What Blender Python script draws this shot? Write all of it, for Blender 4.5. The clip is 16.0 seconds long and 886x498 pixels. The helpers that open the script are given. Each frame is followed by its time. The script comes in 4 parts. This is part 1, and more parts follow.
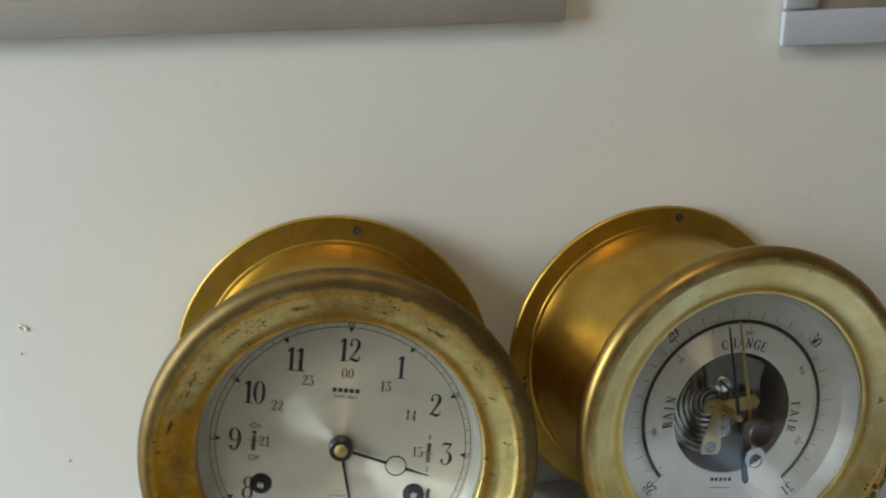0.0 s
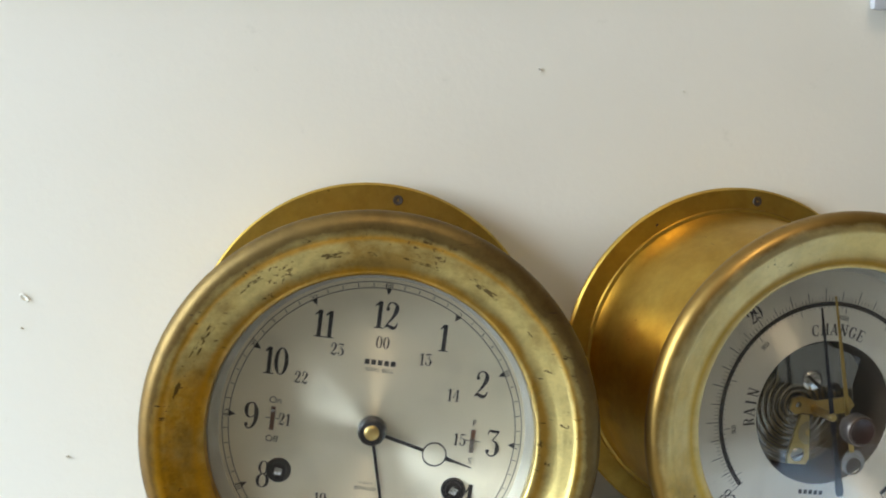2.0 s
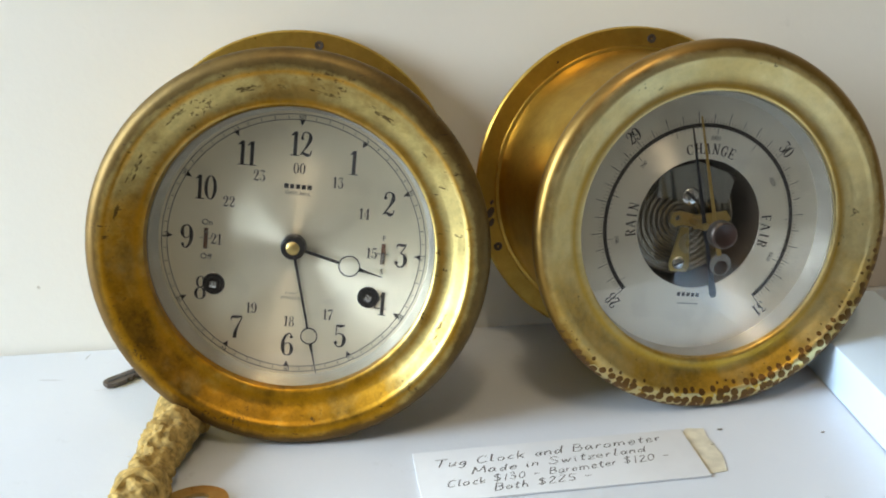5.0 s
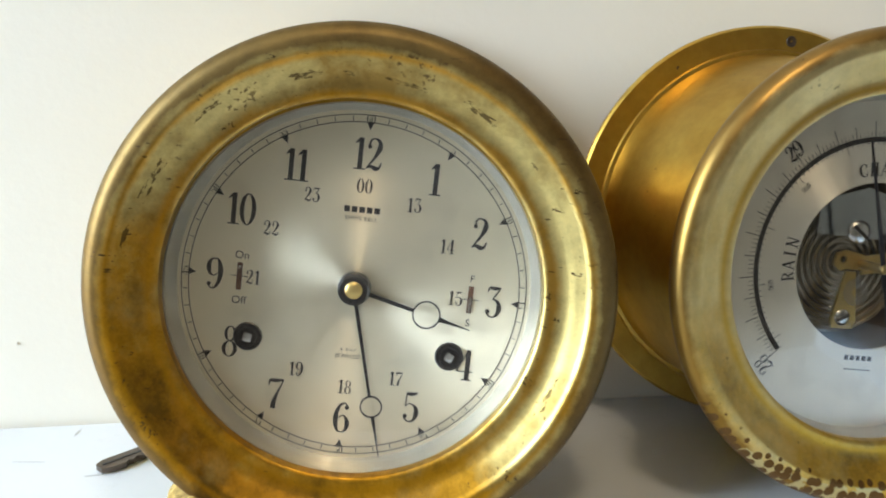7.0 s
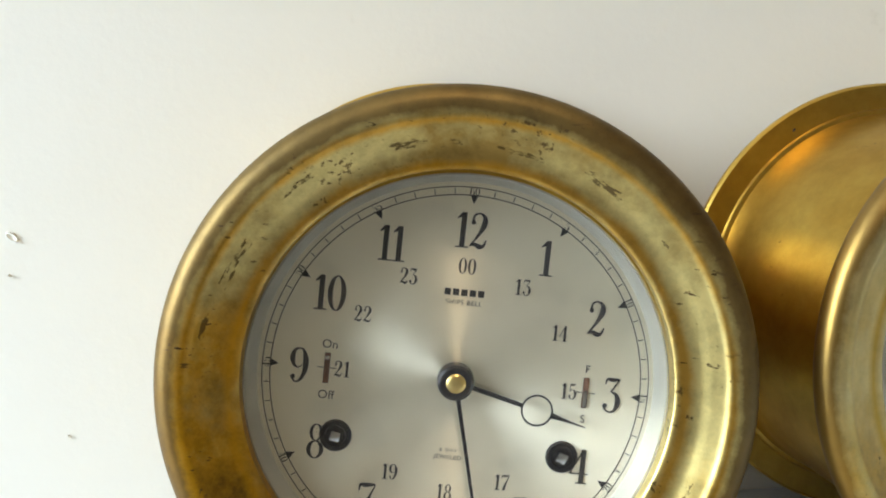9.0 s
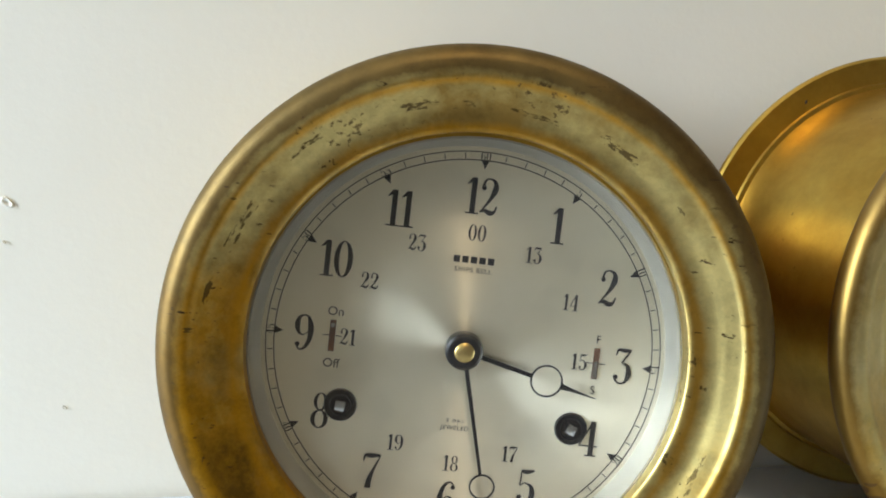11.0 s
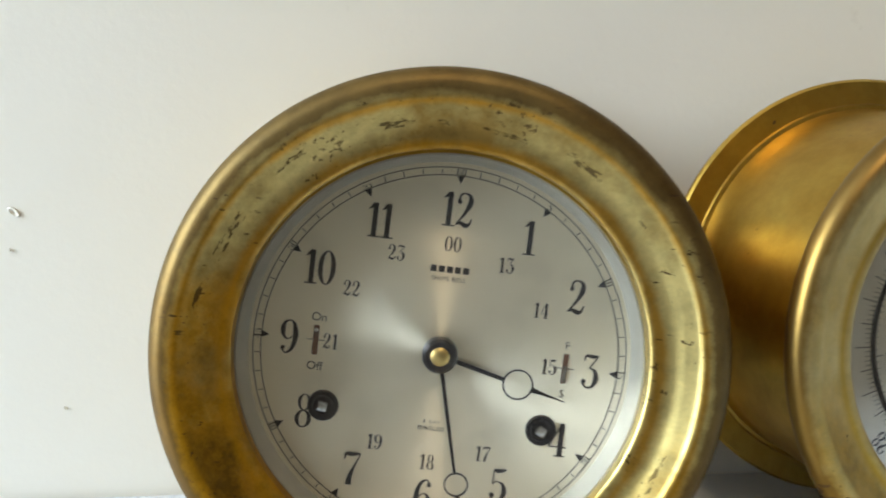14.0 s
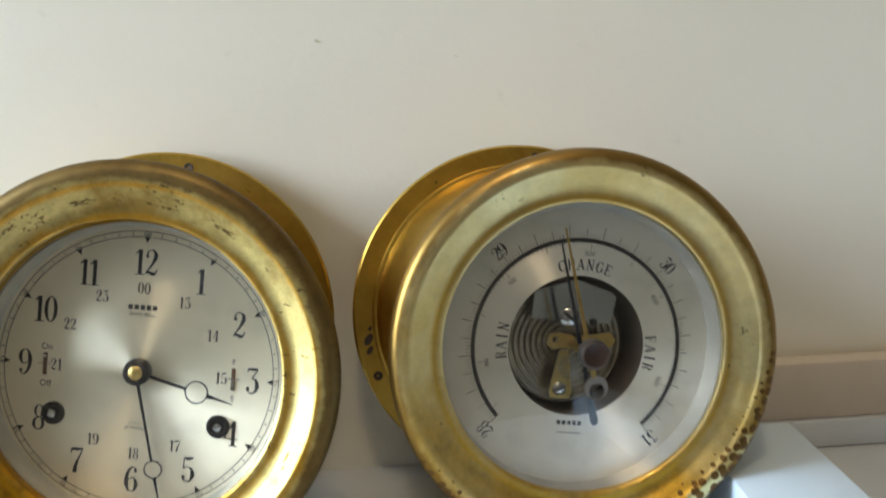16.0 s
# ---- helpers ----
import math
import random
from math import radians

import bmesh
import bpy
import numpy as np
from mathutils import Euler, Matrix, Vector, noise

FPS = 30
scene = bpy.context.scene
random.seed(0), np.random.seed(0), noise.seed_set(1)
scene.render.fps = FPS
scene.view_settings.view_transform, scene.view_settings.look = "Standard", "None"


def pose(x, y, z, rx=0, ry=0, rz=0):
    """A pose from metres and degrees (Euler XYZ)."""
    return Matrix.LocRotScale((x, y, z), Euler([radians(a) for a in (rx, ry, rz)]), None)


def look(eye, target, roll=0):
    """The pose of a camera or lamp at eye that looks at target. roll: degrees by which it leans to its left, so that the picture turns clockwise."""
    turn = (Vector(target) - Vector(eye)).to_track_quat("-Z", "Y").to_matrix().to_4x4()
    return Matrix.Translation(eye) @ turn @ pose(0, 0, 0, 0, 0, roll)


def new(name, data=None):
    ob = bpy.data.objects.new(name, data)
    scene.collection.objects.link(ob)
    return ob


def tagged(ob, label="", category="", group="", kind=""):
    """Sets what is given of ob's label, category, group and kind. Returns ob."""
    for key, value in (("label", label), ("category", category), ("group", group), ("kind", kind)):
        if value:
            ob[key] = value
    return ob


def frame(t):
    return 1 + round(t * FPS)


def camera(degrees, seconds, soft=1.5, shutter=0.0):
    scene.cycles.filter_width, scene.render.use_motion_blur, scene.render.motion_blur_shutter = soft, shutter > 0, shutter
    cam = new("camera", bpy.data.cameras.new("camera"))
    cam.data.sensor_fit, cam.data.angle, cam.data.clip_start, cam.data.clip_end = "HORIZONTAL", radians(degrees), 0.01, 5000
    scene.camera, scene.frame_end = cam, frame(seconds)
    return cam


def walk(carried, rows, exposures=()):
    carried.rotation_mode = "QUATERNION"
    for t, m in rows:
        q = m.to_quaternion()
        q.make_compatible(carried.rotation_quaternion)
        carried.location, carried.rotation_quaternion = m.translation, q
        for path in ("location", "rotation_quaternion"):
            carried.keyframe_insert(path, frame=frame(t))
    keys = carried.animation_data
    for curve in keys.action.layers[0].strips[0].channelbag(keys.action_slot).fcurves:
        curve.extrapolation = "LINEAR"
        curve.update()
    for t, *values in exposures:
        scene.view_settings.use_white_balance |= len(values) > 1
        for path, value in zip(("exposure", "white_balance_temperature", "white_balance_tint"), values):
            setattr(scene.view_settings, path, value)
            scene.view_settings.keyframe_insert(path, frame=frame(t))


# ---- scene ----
cam = camera(45.44, 16.0, soft=1.9, shutter=0.4)
# seconds, eye, turn
PATH = [
    (0, -0.0059, -0.4518, 1.2045, 68.94, 0.69, -7.72),
    (0.5, 0.0226, -0.4264, 1.1821, 68.69, 0.20, -5.49),
    (1, 0.0300, -0.4250, 1.1542, 70.87, 1.35, -4.51),
    (1.5, 0.0058, -0.4205, 1.1394, 73.96, 0.05, -6.43),
    (2, -0.0079, -0.4230, 1.1314, 75.37, -0.28, -5.39),
    (2.5, 0.0177, -0.4454, 1.1324, 75.26, -0.36, -3.57),
    (3, 0.0187, -0.4628, 1.1246, 72.94, -0.34, -3.79),
    (3.5, 0.0207, -0.4739, 1.1140, 70.00, 1.02, -5.18),
    (3.7, 0.0222, -0.4792, 1.1145, 69.12, 0.73, -5.69),
    (5.8, 0.0290, -0.4752, 1.1247, 70.12, 1.58, -4.61),
    (6, 0.0243, -0.4595, 1.1166, 70.69, 1.15, -4.29),
    (6.5, 0.0098, -0.4194, 1.0877, 72.92, 1.12, -4.74),
    (7, -0.0004, -0.3859, 1.0767, 73.76, 0.63, -5.40),
    (7.5, -0.0088, -0.3686, 1.0666, 75.35, -0.26, -5.47),
    (8, -0.0141, -0.3607, 1.0599, 76.71, -0.70, -5.53),
    (8.5, -0.0138, -0.3464, 1.0710, 76.89, 0.70, -3.88),
    (9, -0.0240, -0.3480, 1.0763, 76.68, 1.20, -4.84),
    (9.2, -0.0205, -0.3496, 1.0749, 75.58, 1.61, -4.59),
    (11.5, -0.0311, -0.3417, 1.0687, 76.24, 0.25, -5.48),
    (12, -0.0280, -0.3441, 1.0700, 76.43, -0.19, -4.67),
    (12.5, -0.0327, -0.3444, 1.0656, 76.89, 0.04, -4.97),
    (13, -0.0299, -0.3425, 1.0656, 76.78, 0.24, -4.85),
    (13.5, -0.0309, -0.3441, 1.0679, 76.51, 0.12, -5.13),
    (14, -0.0218, -0.3604, 1.0711, 77.00, 0.16, -4.69),
    (14.5, 0.0122, -0.3927, 1.0689, 80.09, 0.34, -3.63),
    (15, 0.0624, -0.4228, 1.0734, 81.91, 0.98, -3.33),
    (15.5, 0.0930, -0.4434, 1.0879, 81.43, 1.83, -2.95),
    (16, 0.0949, -0.4647, 1.0940, 78.58, 2.31, -3.79),
]
walk(cam, [(t, pose(x, y, z, rx, ry, rz)) for t, x, y, z, rx, ry, rz in PATH],
     exposures=[(0.0, -0.62), (0.5, -0.40), (1.0, -0.30), (2.0, -0.03), (3.0, -0.13), (3.5, -0.10), (6.0, 0.07), (7.0, 0.20), (8.0, 0.27), (8.5, 0.30), (9.0, 0.16), (11.5, -0.08), (14.0, -0.08), (15.0, 0.05), (16.0, -0.01)])

# ---- world and light ----
world = bpy.data.worlds.new("world")
scene.world = world
world.use_nodes = True
wn = world.node_tree
sky = wn.nodes.new("ShaderNodeTexSky")
sky.sky_type = "NISHITA"
sky.sun_disc = False
sky.sun_elevation, sky.sun_rotation = radians(38), radians(200)
wn.links.new(sky.outputs[0], wn.nodes["Background"].inputs[0])
wn.nodes["Background"].inputs[1].default_value = 0.10


def area_lamp(name, eye, target, sx, sy, watts, colour):
    data = bpy.data.lights.new(name, "AREA")
    data.shape, data.size, data.size_y, data.energy, data.color = "RECTANGLE", sx, sy, watts, colour
    lamp = new(name, data)
    lamp.matrix_world = look(eye, target)
    return lamp


# daylight in the opening of the side window
area_lamp("window_daylight", (-1.72, -0.52, 1.58), (0.2, -0.36, 1.05), 0.72, 1.15, 74, (0.775, 0.905, 1.0))
bulb = bpy.data.lights.new("ceiling_bulb", "POINT")
bulb.energy, bulb.color, bulb.shadow_soft_size = 15, (1.0, 0.795, 0.52), 0.09
new("ceiling_bulb", bulb).location = (0.08, -0.72, 2.25)


# ---- materials ----
def material(name):
    m = bpy.data.materials.new(name)
    m.use_nodes = True
    nt = m.node_tree
    return m, nt, nt.nodes["Principled BSDF"]


def node(nt, kind, **values):
    n = nt.nodes.new(kind)
    for k, v in values.items():
        n.inputs[k.replace("_", " ")].default_value = v
    return n


def coords(nt, scale=(1, 1, 1)):
    tc = nt.nodes.new("ShaderNodeTexCoord")
    mp = nt.nodes.new("ShaderNodeMapping")
    mp.inputs["Scale"].default_value = scale
    nt.links.new(tc.outputs["Object"], mp.inputs["Vector"])
    return mp.outputs["Vector"]


def noise_tex(nt, vec, scale, detail=4, rough=0.55):
    n = node(nt, "ShaderNodeTexNoise", Scale=scale, Detail=detail, Roughness=rough)
    nt.links.new(vec, n.inputs["Vector"])
    return n.outputs["Fac"]


def ramp(nt, fac, *stops):
    r = nt.nodes.new("ShaderNodeValToRGB")
    while len(r.color_ramp.elements) < len(stops):
        r.color_ramp.elements.new(0.5)
    for e, (p, c) in zip(r.color_ramp.elements, stops):
        e.position, e.color = p, (*c, 1) if len(c) == 3 else c
    nt.links.new(fac, r.inputs["Fac"])
    return r.outputs["Color"]


def grey(a):
    return (a, a, a)


def mixed(nt, fac, a, b):
    m = nt.nodes.new("ShaderNodeMix")
    m.data_type = "RGBA"
    for value, slot in ((fac, 0), (a, 6), (b, 7)):
        if hasattr(value, "is_output"):
            nt.links.new(value, m.inputs[slot])
        else:
            m.inputs[slot].default_value = value if slot == 0 else (*value, 1)
    return m.outputs[2]


def math_node(nt, op, a, b=0.0, c=0.0):
    m = nt.nodes.new("ShaderNodeMath")
    m.operation = op
    for slot, value in enumerate((a, b, c)):
        if hasattr(value, "is_output"):
            nt.links.new(value, m.inputs[slot])
        else:
            m.inputs[slot].default_value = value
    return m.outputs[0]


def bump(nt, bsdf, height, strength, distance):
    b = node(nt, "ShaderNodeBump", Strength=strength, Distance=distance)
    nt.links.new(height, b.inputs["Height"])
    nt.links.new(b.outputs["Normal"], bsdf.inputs["Normal"])


def painted(name, colour, warm, rough, grain, scale=1.0):
    """Old white paint: faint patches, roller grain, a few dents."""
    m, nt, b = material(name)
    v = coords(nt)
    patches = ramp(nt, noise_tex(nt, v, 5 * scale, 5), (0.35, colour), (0.7, warm))
    dirt = ramp(nt, noise_tex(nt, v, 38 * scale, 6, 0.7), (0.28, grey(0.0)), (0.36, grey(1.0)))
    nt.links.new(mixed(nt, dirt, tuple(0.93 * c for c in warm), patches), b.inputs["Base Color"])
    b.inputs["Roughness"].default_value = rough
    bump(nt, b, noise_tex(nt, v, 260 * scale, 3), grain, 0.0006)
    return m


def brass(name, base, dark, rough=0.24, stain=0.5, pits=0.06, spotted=False, band=None, amber=None, rings=(), low_at=0.80, relief=0.12, scuffs=(), rim=(0.125, 0.070, 0.016), rim_metal=0.7, rim_rough=0.48):
    """Lacquered old brass: warm blotches, brown tarnish, fine pits. band: radius past which the rim has gone brown.
    amber: colour that takes over low down and in the rings.
    """
    m, nt, b = material(name)
    v = coords(nt)
    sep0 = nt.nodes.new("ShaderNodeSeparateXYZ")
    nt.links.new(v, sep0.inputs[0])
    x0, z0 = sep0.outputs[0], sep0.outputs[2]
    big = noise_tex(nt, v, 22, 6, 0.62)
    tone = ramp(nt, big, (0.36, dark), (0.36 + 0.3 * (1.15 - stain), base), (0.8, tuple(min(1, 1.12 * c) for c in base)))
    if amber:
        low_fac = math_node(nt, "ADD", math_node(nt, "MULTIPLY", z0, -9.0), math_node(nt, "MULTIPLY", noise_tex(nt, v, 34, 5, 0.65), 1.5))
        low_fac = math_node(nt, "ADD", low_fac, math_node(nt, "MULTIPLY", x0, -3.0 if scuffs else 1.0))
        # brown and yellow blotches in the amber
        blotch = noise_tex(nt, v, 62, 6, 0.72)
        amber_tone = ramp(nt, blotch, (0.34, tuple(0.36 * c for c in amber)), (0.47, tuple(0.8 * c for c in amber)), (0.56, amber), (0.68, (0.62, 0.37, 0.05)))
        low_fac = math_node(nt, "DIVIDE", math_node(nt, "SUBTRACT", low_fac, low_at), 0.5 if scuffs else 0.62)
        tone = mixed(nt, ramp(nt, low_fac, (0.0, grey(0.0)), (1.0, grey(0.9))), tone, amber_tone)
    if band:
        rad = math_node(nt, "SQRT", math_node(nt, "ADD", math_node(nt, "MULTIPLY", x0, x0), math_node(nt, "MULTIPLY", z0, z0)))
        edge = math_node(nt, "ADD", math_node(nt, "MULTIPLY", math_node(nt, "SUBTRACT", rad, band), 420.0), math_node(nt, "MULTIPLY", math_node(nt, "SUBTRACT", noise_tex(nt, v, 70, 5, 0.7), 0.5), 2.2))
        tone = mixed(nt, ramp(nt, edge, (0.2, grey(0.0)), (1.0, grey(0.88))), tone, rim)
        # amber rings at the given radii, broken up by noise
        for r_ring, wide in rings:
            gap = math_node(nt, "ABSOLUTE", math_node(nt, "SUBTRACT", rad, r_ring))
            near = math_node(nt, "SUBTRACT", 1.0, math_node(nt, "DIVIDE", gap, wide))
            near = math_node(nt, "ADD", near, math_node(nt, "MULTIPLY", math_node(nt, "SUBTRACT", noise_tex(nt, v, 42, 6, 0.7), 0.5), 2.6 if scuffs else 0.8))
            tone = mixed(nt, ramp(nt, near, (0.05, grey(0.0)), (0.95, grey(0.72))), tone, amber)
    fine = ramp(nt, noise_tex(nt, v, 110, 7, 0.75), (0.32, grey(0.50 if scuffs else 0.76)), (0.58, grey(1.0)))
    mul = nt.nodes.new("ShaderNodeMix")
    mul.data_type, mul.blend_type = "RGBA", "MULTIPLY"
    mul.inputs[0].default_value = 0.7
    nt.links.new(tone, mul.inputs[6])
    nt.links.new(fine, mul.inputs[7])
    colour = mul.outputs[2]
    # dark pits in loose clusters
    pit = noise_tex(nt, v, 560, 5, 0.62)
    cluster = noise_tex(nt, v, 48, 4, 0.6)
    where = math_node(nt, "ADD", math_node(nt, "MULTIPLY", math_node(nt, "SUBTRACT", pit, 0.66 - pits), 14.0), math_node(nt, "MULTIPLY", math_node(nt, "SUBTRACT", cluster, 0.62), 16.0))
    where = ramp(nt, where, (0.0, grey(0.0)), (0.9, grey(0.85)))
    colour = mixed(nt, where, colour, (0.10, 0.062, 0.025))
    rough_fac = ramp(nt, big, (0.3, grey(rough + 0.16)), (0.65, grey(rough)))
    if band:
        rough_fac = mixed(nt, ramp(nt, edge, (0.0, grey(0.0)), (0.9, grey(1.0))), rough_fac, grey(rim_rough))
        # brown patina is duller than bare metal
        nt.links.new(ramp(nt, edge, (0.1, grey(1.0)), (1.0, grey(rim_metal))), b.inputs["Metallic"])
    # short dark scratches
    long_v = coords(nt, (1.0, 1.0, 3.2))
    scr = noise_tex(nt, long_v, 240, 3, 0.5)
    scr_at = noise_tex(nt, v, 30, 3, 0.5)
    scr_fac = math_node(nt, "MULTIPLY", ramp(nt, scr, (0.655, grey(0.0)), (0.69, grey(1.0))), ramp(nt, scr_at, (0.52, grey(0.0)), (0.60, grey(1.0))))
    if pits > 0.05:
        colour = mixed(nt, scr_fac, colour, (0.085, 0.05, 0.02))
    if scuffs:
        # dark scuffs that run round the rim
        turn = math_node(nt, "ARCTAN2", x0, z0)
        polar = nt.nodes.new("ShaderNodeCombineXYZ")
        nt.links.new(math_node(nt, "MULTIPLY", turn, 0.022), polar.inputs[0])
        nt.links.new(rad, polar.inputs[1])
        streak = noise_tex(nt, polar.outputs[0], 900, 4, 0.62)
        for at, spread, r_mid, half in scuffs:
            da = math_node(nt, "DIVIDE", math_node(nt, "ABSOLUTE", math_node(nt, "SUBTRACT", turn, radians(at))), radians(spread))
            dr = math_node(nt, "DIVIDE", math_node(nt, "ABSOLUTE", math_node(nt, "SUBTRACT", rad, r_mid)), half)
            inside = math_node(nt, "SUBTRACT", 1.0, math_node(nt, "MAXIMUM", da, dr))
            fac = math_node(nt, "ADD", math_node(nt, "MULTIPLY", streak, 3.4), math_node(nt, "MULTIPLY", math_node(nt, "MINIMUM", inside, 0.6), 0.9))
            fac = math_node(nt, "MULTIPLY", ramp(nt, math_node(nt, "SUBTRACT", fac, 1.72), (0.34, grey(0.0)), (0.58, grey(0.8))), math_node(nt, "GREATER_THAN", inside, 0.0))
            colour = mixed(nt, fac, colour, (0.07, 0.042, 0.016))
            rough_fac = mixed(nt, fac, rough_fac, grey(0.6))
    if spotted:
        # round corroded spots along the lower rim
        vor = node(nt, "ShaderNodeTexVoronoi", Scale=265.0, Randomness=0.6)
        vor.voronoi_dimensions = "2D"
        flat = nt.nodes.new("ShaderNodeCombineXYZ")
        nt.links.new(x0, flat.inputs[0])
        nt.links.new(z0, flat.inputs[1])
        nt.links.new(flat.outputs[0], vor.inputs["Vector"])
        sep = nt.nodes.new("ShaderNodeSeparateXYZ")
        tc = nt.nodes.new("ShaderNodeTexCoord")
        nt.links.new(tc.outputs["Object"], sep.inputs[0])
        x, z = sep.outputs[0], sep.outputs[2]
        r = math_node(nt, "SQRT", math_node(nt, "ADD", math_node(nt, "MULTIPLY", x, x), math_node(nt, "MULTIPLY", z, z)))
        along = math_node(nt, "ADD", math_node(nt, "MULTIPLY", x, 0.36), math_node(nt, "MULTIPLY", z, -0.93))
        low = math_node(nt, "SUBTRACT", along, 0.020)
        out = math_node(nt, "ADD", math_node(nt, "SUBTRACT", r, 0.0715), math_node(nt, "MULTIPLY", low, 0.16))
        size = math_node(nt, "MINIMUM", math_node(nt, "MULTIPLY", math_node(nt, "ADD", out, 0.0014), 80.0), 0.46)
        spot = math_node(nt, "LESS_THAN", vor.outputs["Distance"], size)
        spot = math_node(nt, "MULTIPLY", spot, math_node(nt, "GREATER_THAN", low, 0.0))
        fleck = math_node(nt, "GREATER_THAN", noise_tex(nt, v, 190, 2, 0.5), 0.47)
        bare = math_node(nt, "MULTIPLY", fleck, math_node(nt, "GREATER_THAN", math_node(nt, "MINIMUM", math_node(nt, "MULTIPLY", out, 1.0), math_node(nt, "SUBTRACT", low, 0.014)), 0.0038))
        colour = mixed(nt, bare, colour, (0.60, 0.50, 0.24))
        colour = mixed(nt, spot, colour, (0.16, 0.085, 0.028))
        rough_fac = mixed(nt, spot, rough_fac, grey(0.5))
    nt.links.new(colour, b.inputs["Base Color"])
    nt.links.new(rough_fac, b.inputs["Roughness"])
    b.inputs["Metallic"].default_value = 1.0
    bump(nt, b, noise_tex(nt, v, 90, 5, 0.6), relief, 0.0008)
    return m


def silvered(name, colour, rough=0.34):
    """Silvered metal dial, brushed in circles round its centre."""
    m, nt, b = material(name)
    v = coords(nt)
    stain = ramp(nt, noise_tex(nt, v, 60, 5, 0.6), (0.30, tuple(0.86 * c for c in colour)), (0.5, colour))
    nt.links.new(stain, b.inputs["Base Color"])
    b.inputs["Metallic"].default_value = 0.88
    b.inputs["Roughness"].default_value = rough
    b.inputs["Anisotropic"].default_value = 0.93
    b.inputs["Anisotropic Rotation"].default_value = 0.25
    tan = nt.nodes.new("ShaderNodeTangent")
    tan.direction_type, tan.axis = "RADIAL", "Y"
    nt.links.new(tan.outputs[0], b.inputs["Tangent"])
    bump(nt, b, noise_tex(nt, v, 500, 3), 0.03, 0.0003)
    return m


def plain(name, colour, rough=0.5, metal=0.0, vary=0.25, scale=120):
    m, nt, b = material(name)
    v = coords(nt)
    c = ramp(nt, noise_tex(nt, v, scale, 4), (0.3, tuple(x * (1 - vary) for x in colour)), (0.7, tuple(min(1, x * (1 + vary * 0.4)) for x in colour)))
    nt.links.new(c, b.inputs["Base Color"])
    b.inputs["Roughness"].default_value, b.inputs["Metallic"].default_value = rough, metal
    bump(nt, b, noise_tex(nt, v, scale * 4, 3), 0.08, 0.0003)
    return m


def clear_glass(name):
    m, nt, b = material(name)
    b.inputs["Base Color"].default_value = (0.97, 0.98, 0.97, 1)
    b.inputs["Transmission Weight"].default_value = 1.0
    b.inputs["IOR"].default_value = 1.46
    b.inputs["Roughness"].default_value = 0.0
    return m


WALL = painted("wall_paint", (0.83, 0.81, 0.745), (0.785, 0.762, 0.69), 0.75, 0.22)
SHELF = painted("shelf_paint", (0.63, 0.675, 0.75), (0.58, 0.62, 0.685), 0.42, 0.12, 1.6)
# unseen walls and ceiling, coloured dark to hold down the fill light
ROOM = painted("unseen_room_paint", (0.34, 0.31, 0.26), (0.30, 0.27, 0.22), 0.8, 0.2)
FLOOR = plain("floor_boards", (0.24, 0.14, 0.075), 0.45, 0, 0.35, 9)
# white bar, with the blue of reflected sky put into its colour
BAR = painted("bar_paint", (0.64, 0.78, 0.95), (0.60, 0.74, 0.91), 0.35, 0.1, 3.0)
STRIP = painted("strip_paint", (0.66, 0.59, 0.52), (0.57, 0.50, 0.43), 0.6, 0.15, 4.0)
# angle from the top, half its spread, radius, half its width of the scuffs on the clock's rim
SCUFFS = ((9, 8, 0.0640, 0.0008), (29, 6, 0.0655, 0.0014), (-17, 5, 0.0655, 0.0014), (-6, 1.5, 0.0650, 0.0010), (-42, 5, 0.0675, 0.0008), (-64, 7, 0.0660, 0.0014), (-80, 4, 0.0668, 0.0012), (112, 7, 0.0650, 0.0010), (48, 2, 0.0660, 0.0008))
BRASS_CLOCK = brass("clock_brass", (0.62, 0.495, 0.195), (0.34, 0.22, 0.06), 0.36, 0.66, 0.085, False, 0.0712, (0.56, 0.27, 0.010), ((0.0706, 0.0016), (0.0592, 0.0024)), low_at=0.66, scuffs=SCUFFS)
BRASS_BARO = brass("barometer_brass", (0.86, 0.74, 0.39), (0.74, 0.58, 0.24), 0.33, 0.26, 0.02, True, 0.0703, (0.66, 0.38, 0.03), ((0.0580, 0.0022),), 0.72, rim=(0.23, 0.12, 0.017), rim_metal=0.9, rim_rough=0.36)
BRASS_CASE = brass("case_brass", (0.62, 0.43, 0.10), (0.47, 0.29, 0.055), 0.31, 0.25, 0.0, relief=0.03)
BRASS_FINE = brass("fine_brass", (0.62, 0.46, 0.18), (0.44, 0.30, 0.10), 0.3, 0.3, 0.0)
DIAL = silvered("silvered_dial", (0.90, 0.83, 0.67), 0.36)
DIAL_BARO = silvered("barometer_silvered_dial", (0.86, 0.82, 0.735), 0.40)
SILVER = plain("reflector_silver", (0.58, 0.575, 0.55), 0.36, 0.9, 0.15, 80)
CAPSULE = plain("capsule_metal", (0.58, 0.54, 0.47), 0.25, 1.0, 0.25, 150)
STEEL = plain("steel", (0.62, 0.63, 0.64), 0.22, 1.0, 0.15, 200)
MIRROR = plain("polished_plate", (0.55, 0.60, 0.66), 0.10, 1.0, 0.12, 90)
INK = plain("print_black", (0.022, 0.020, 0.022), 0.45, 0, 0.2, 300)
INK_PALE = plain("print_grey", (0.035, 0.030, 0.028), 0.5, 0, 0.2, 300)
BLACK = plain("blackened_steel", (0.014, 0.013, 0.016), 0.3, 0.2, 0.2, 300)
BLUED = plain("blued_steel", (0.010, 0.012, 0.020), 0.35, 0.2, 0.2, 300)
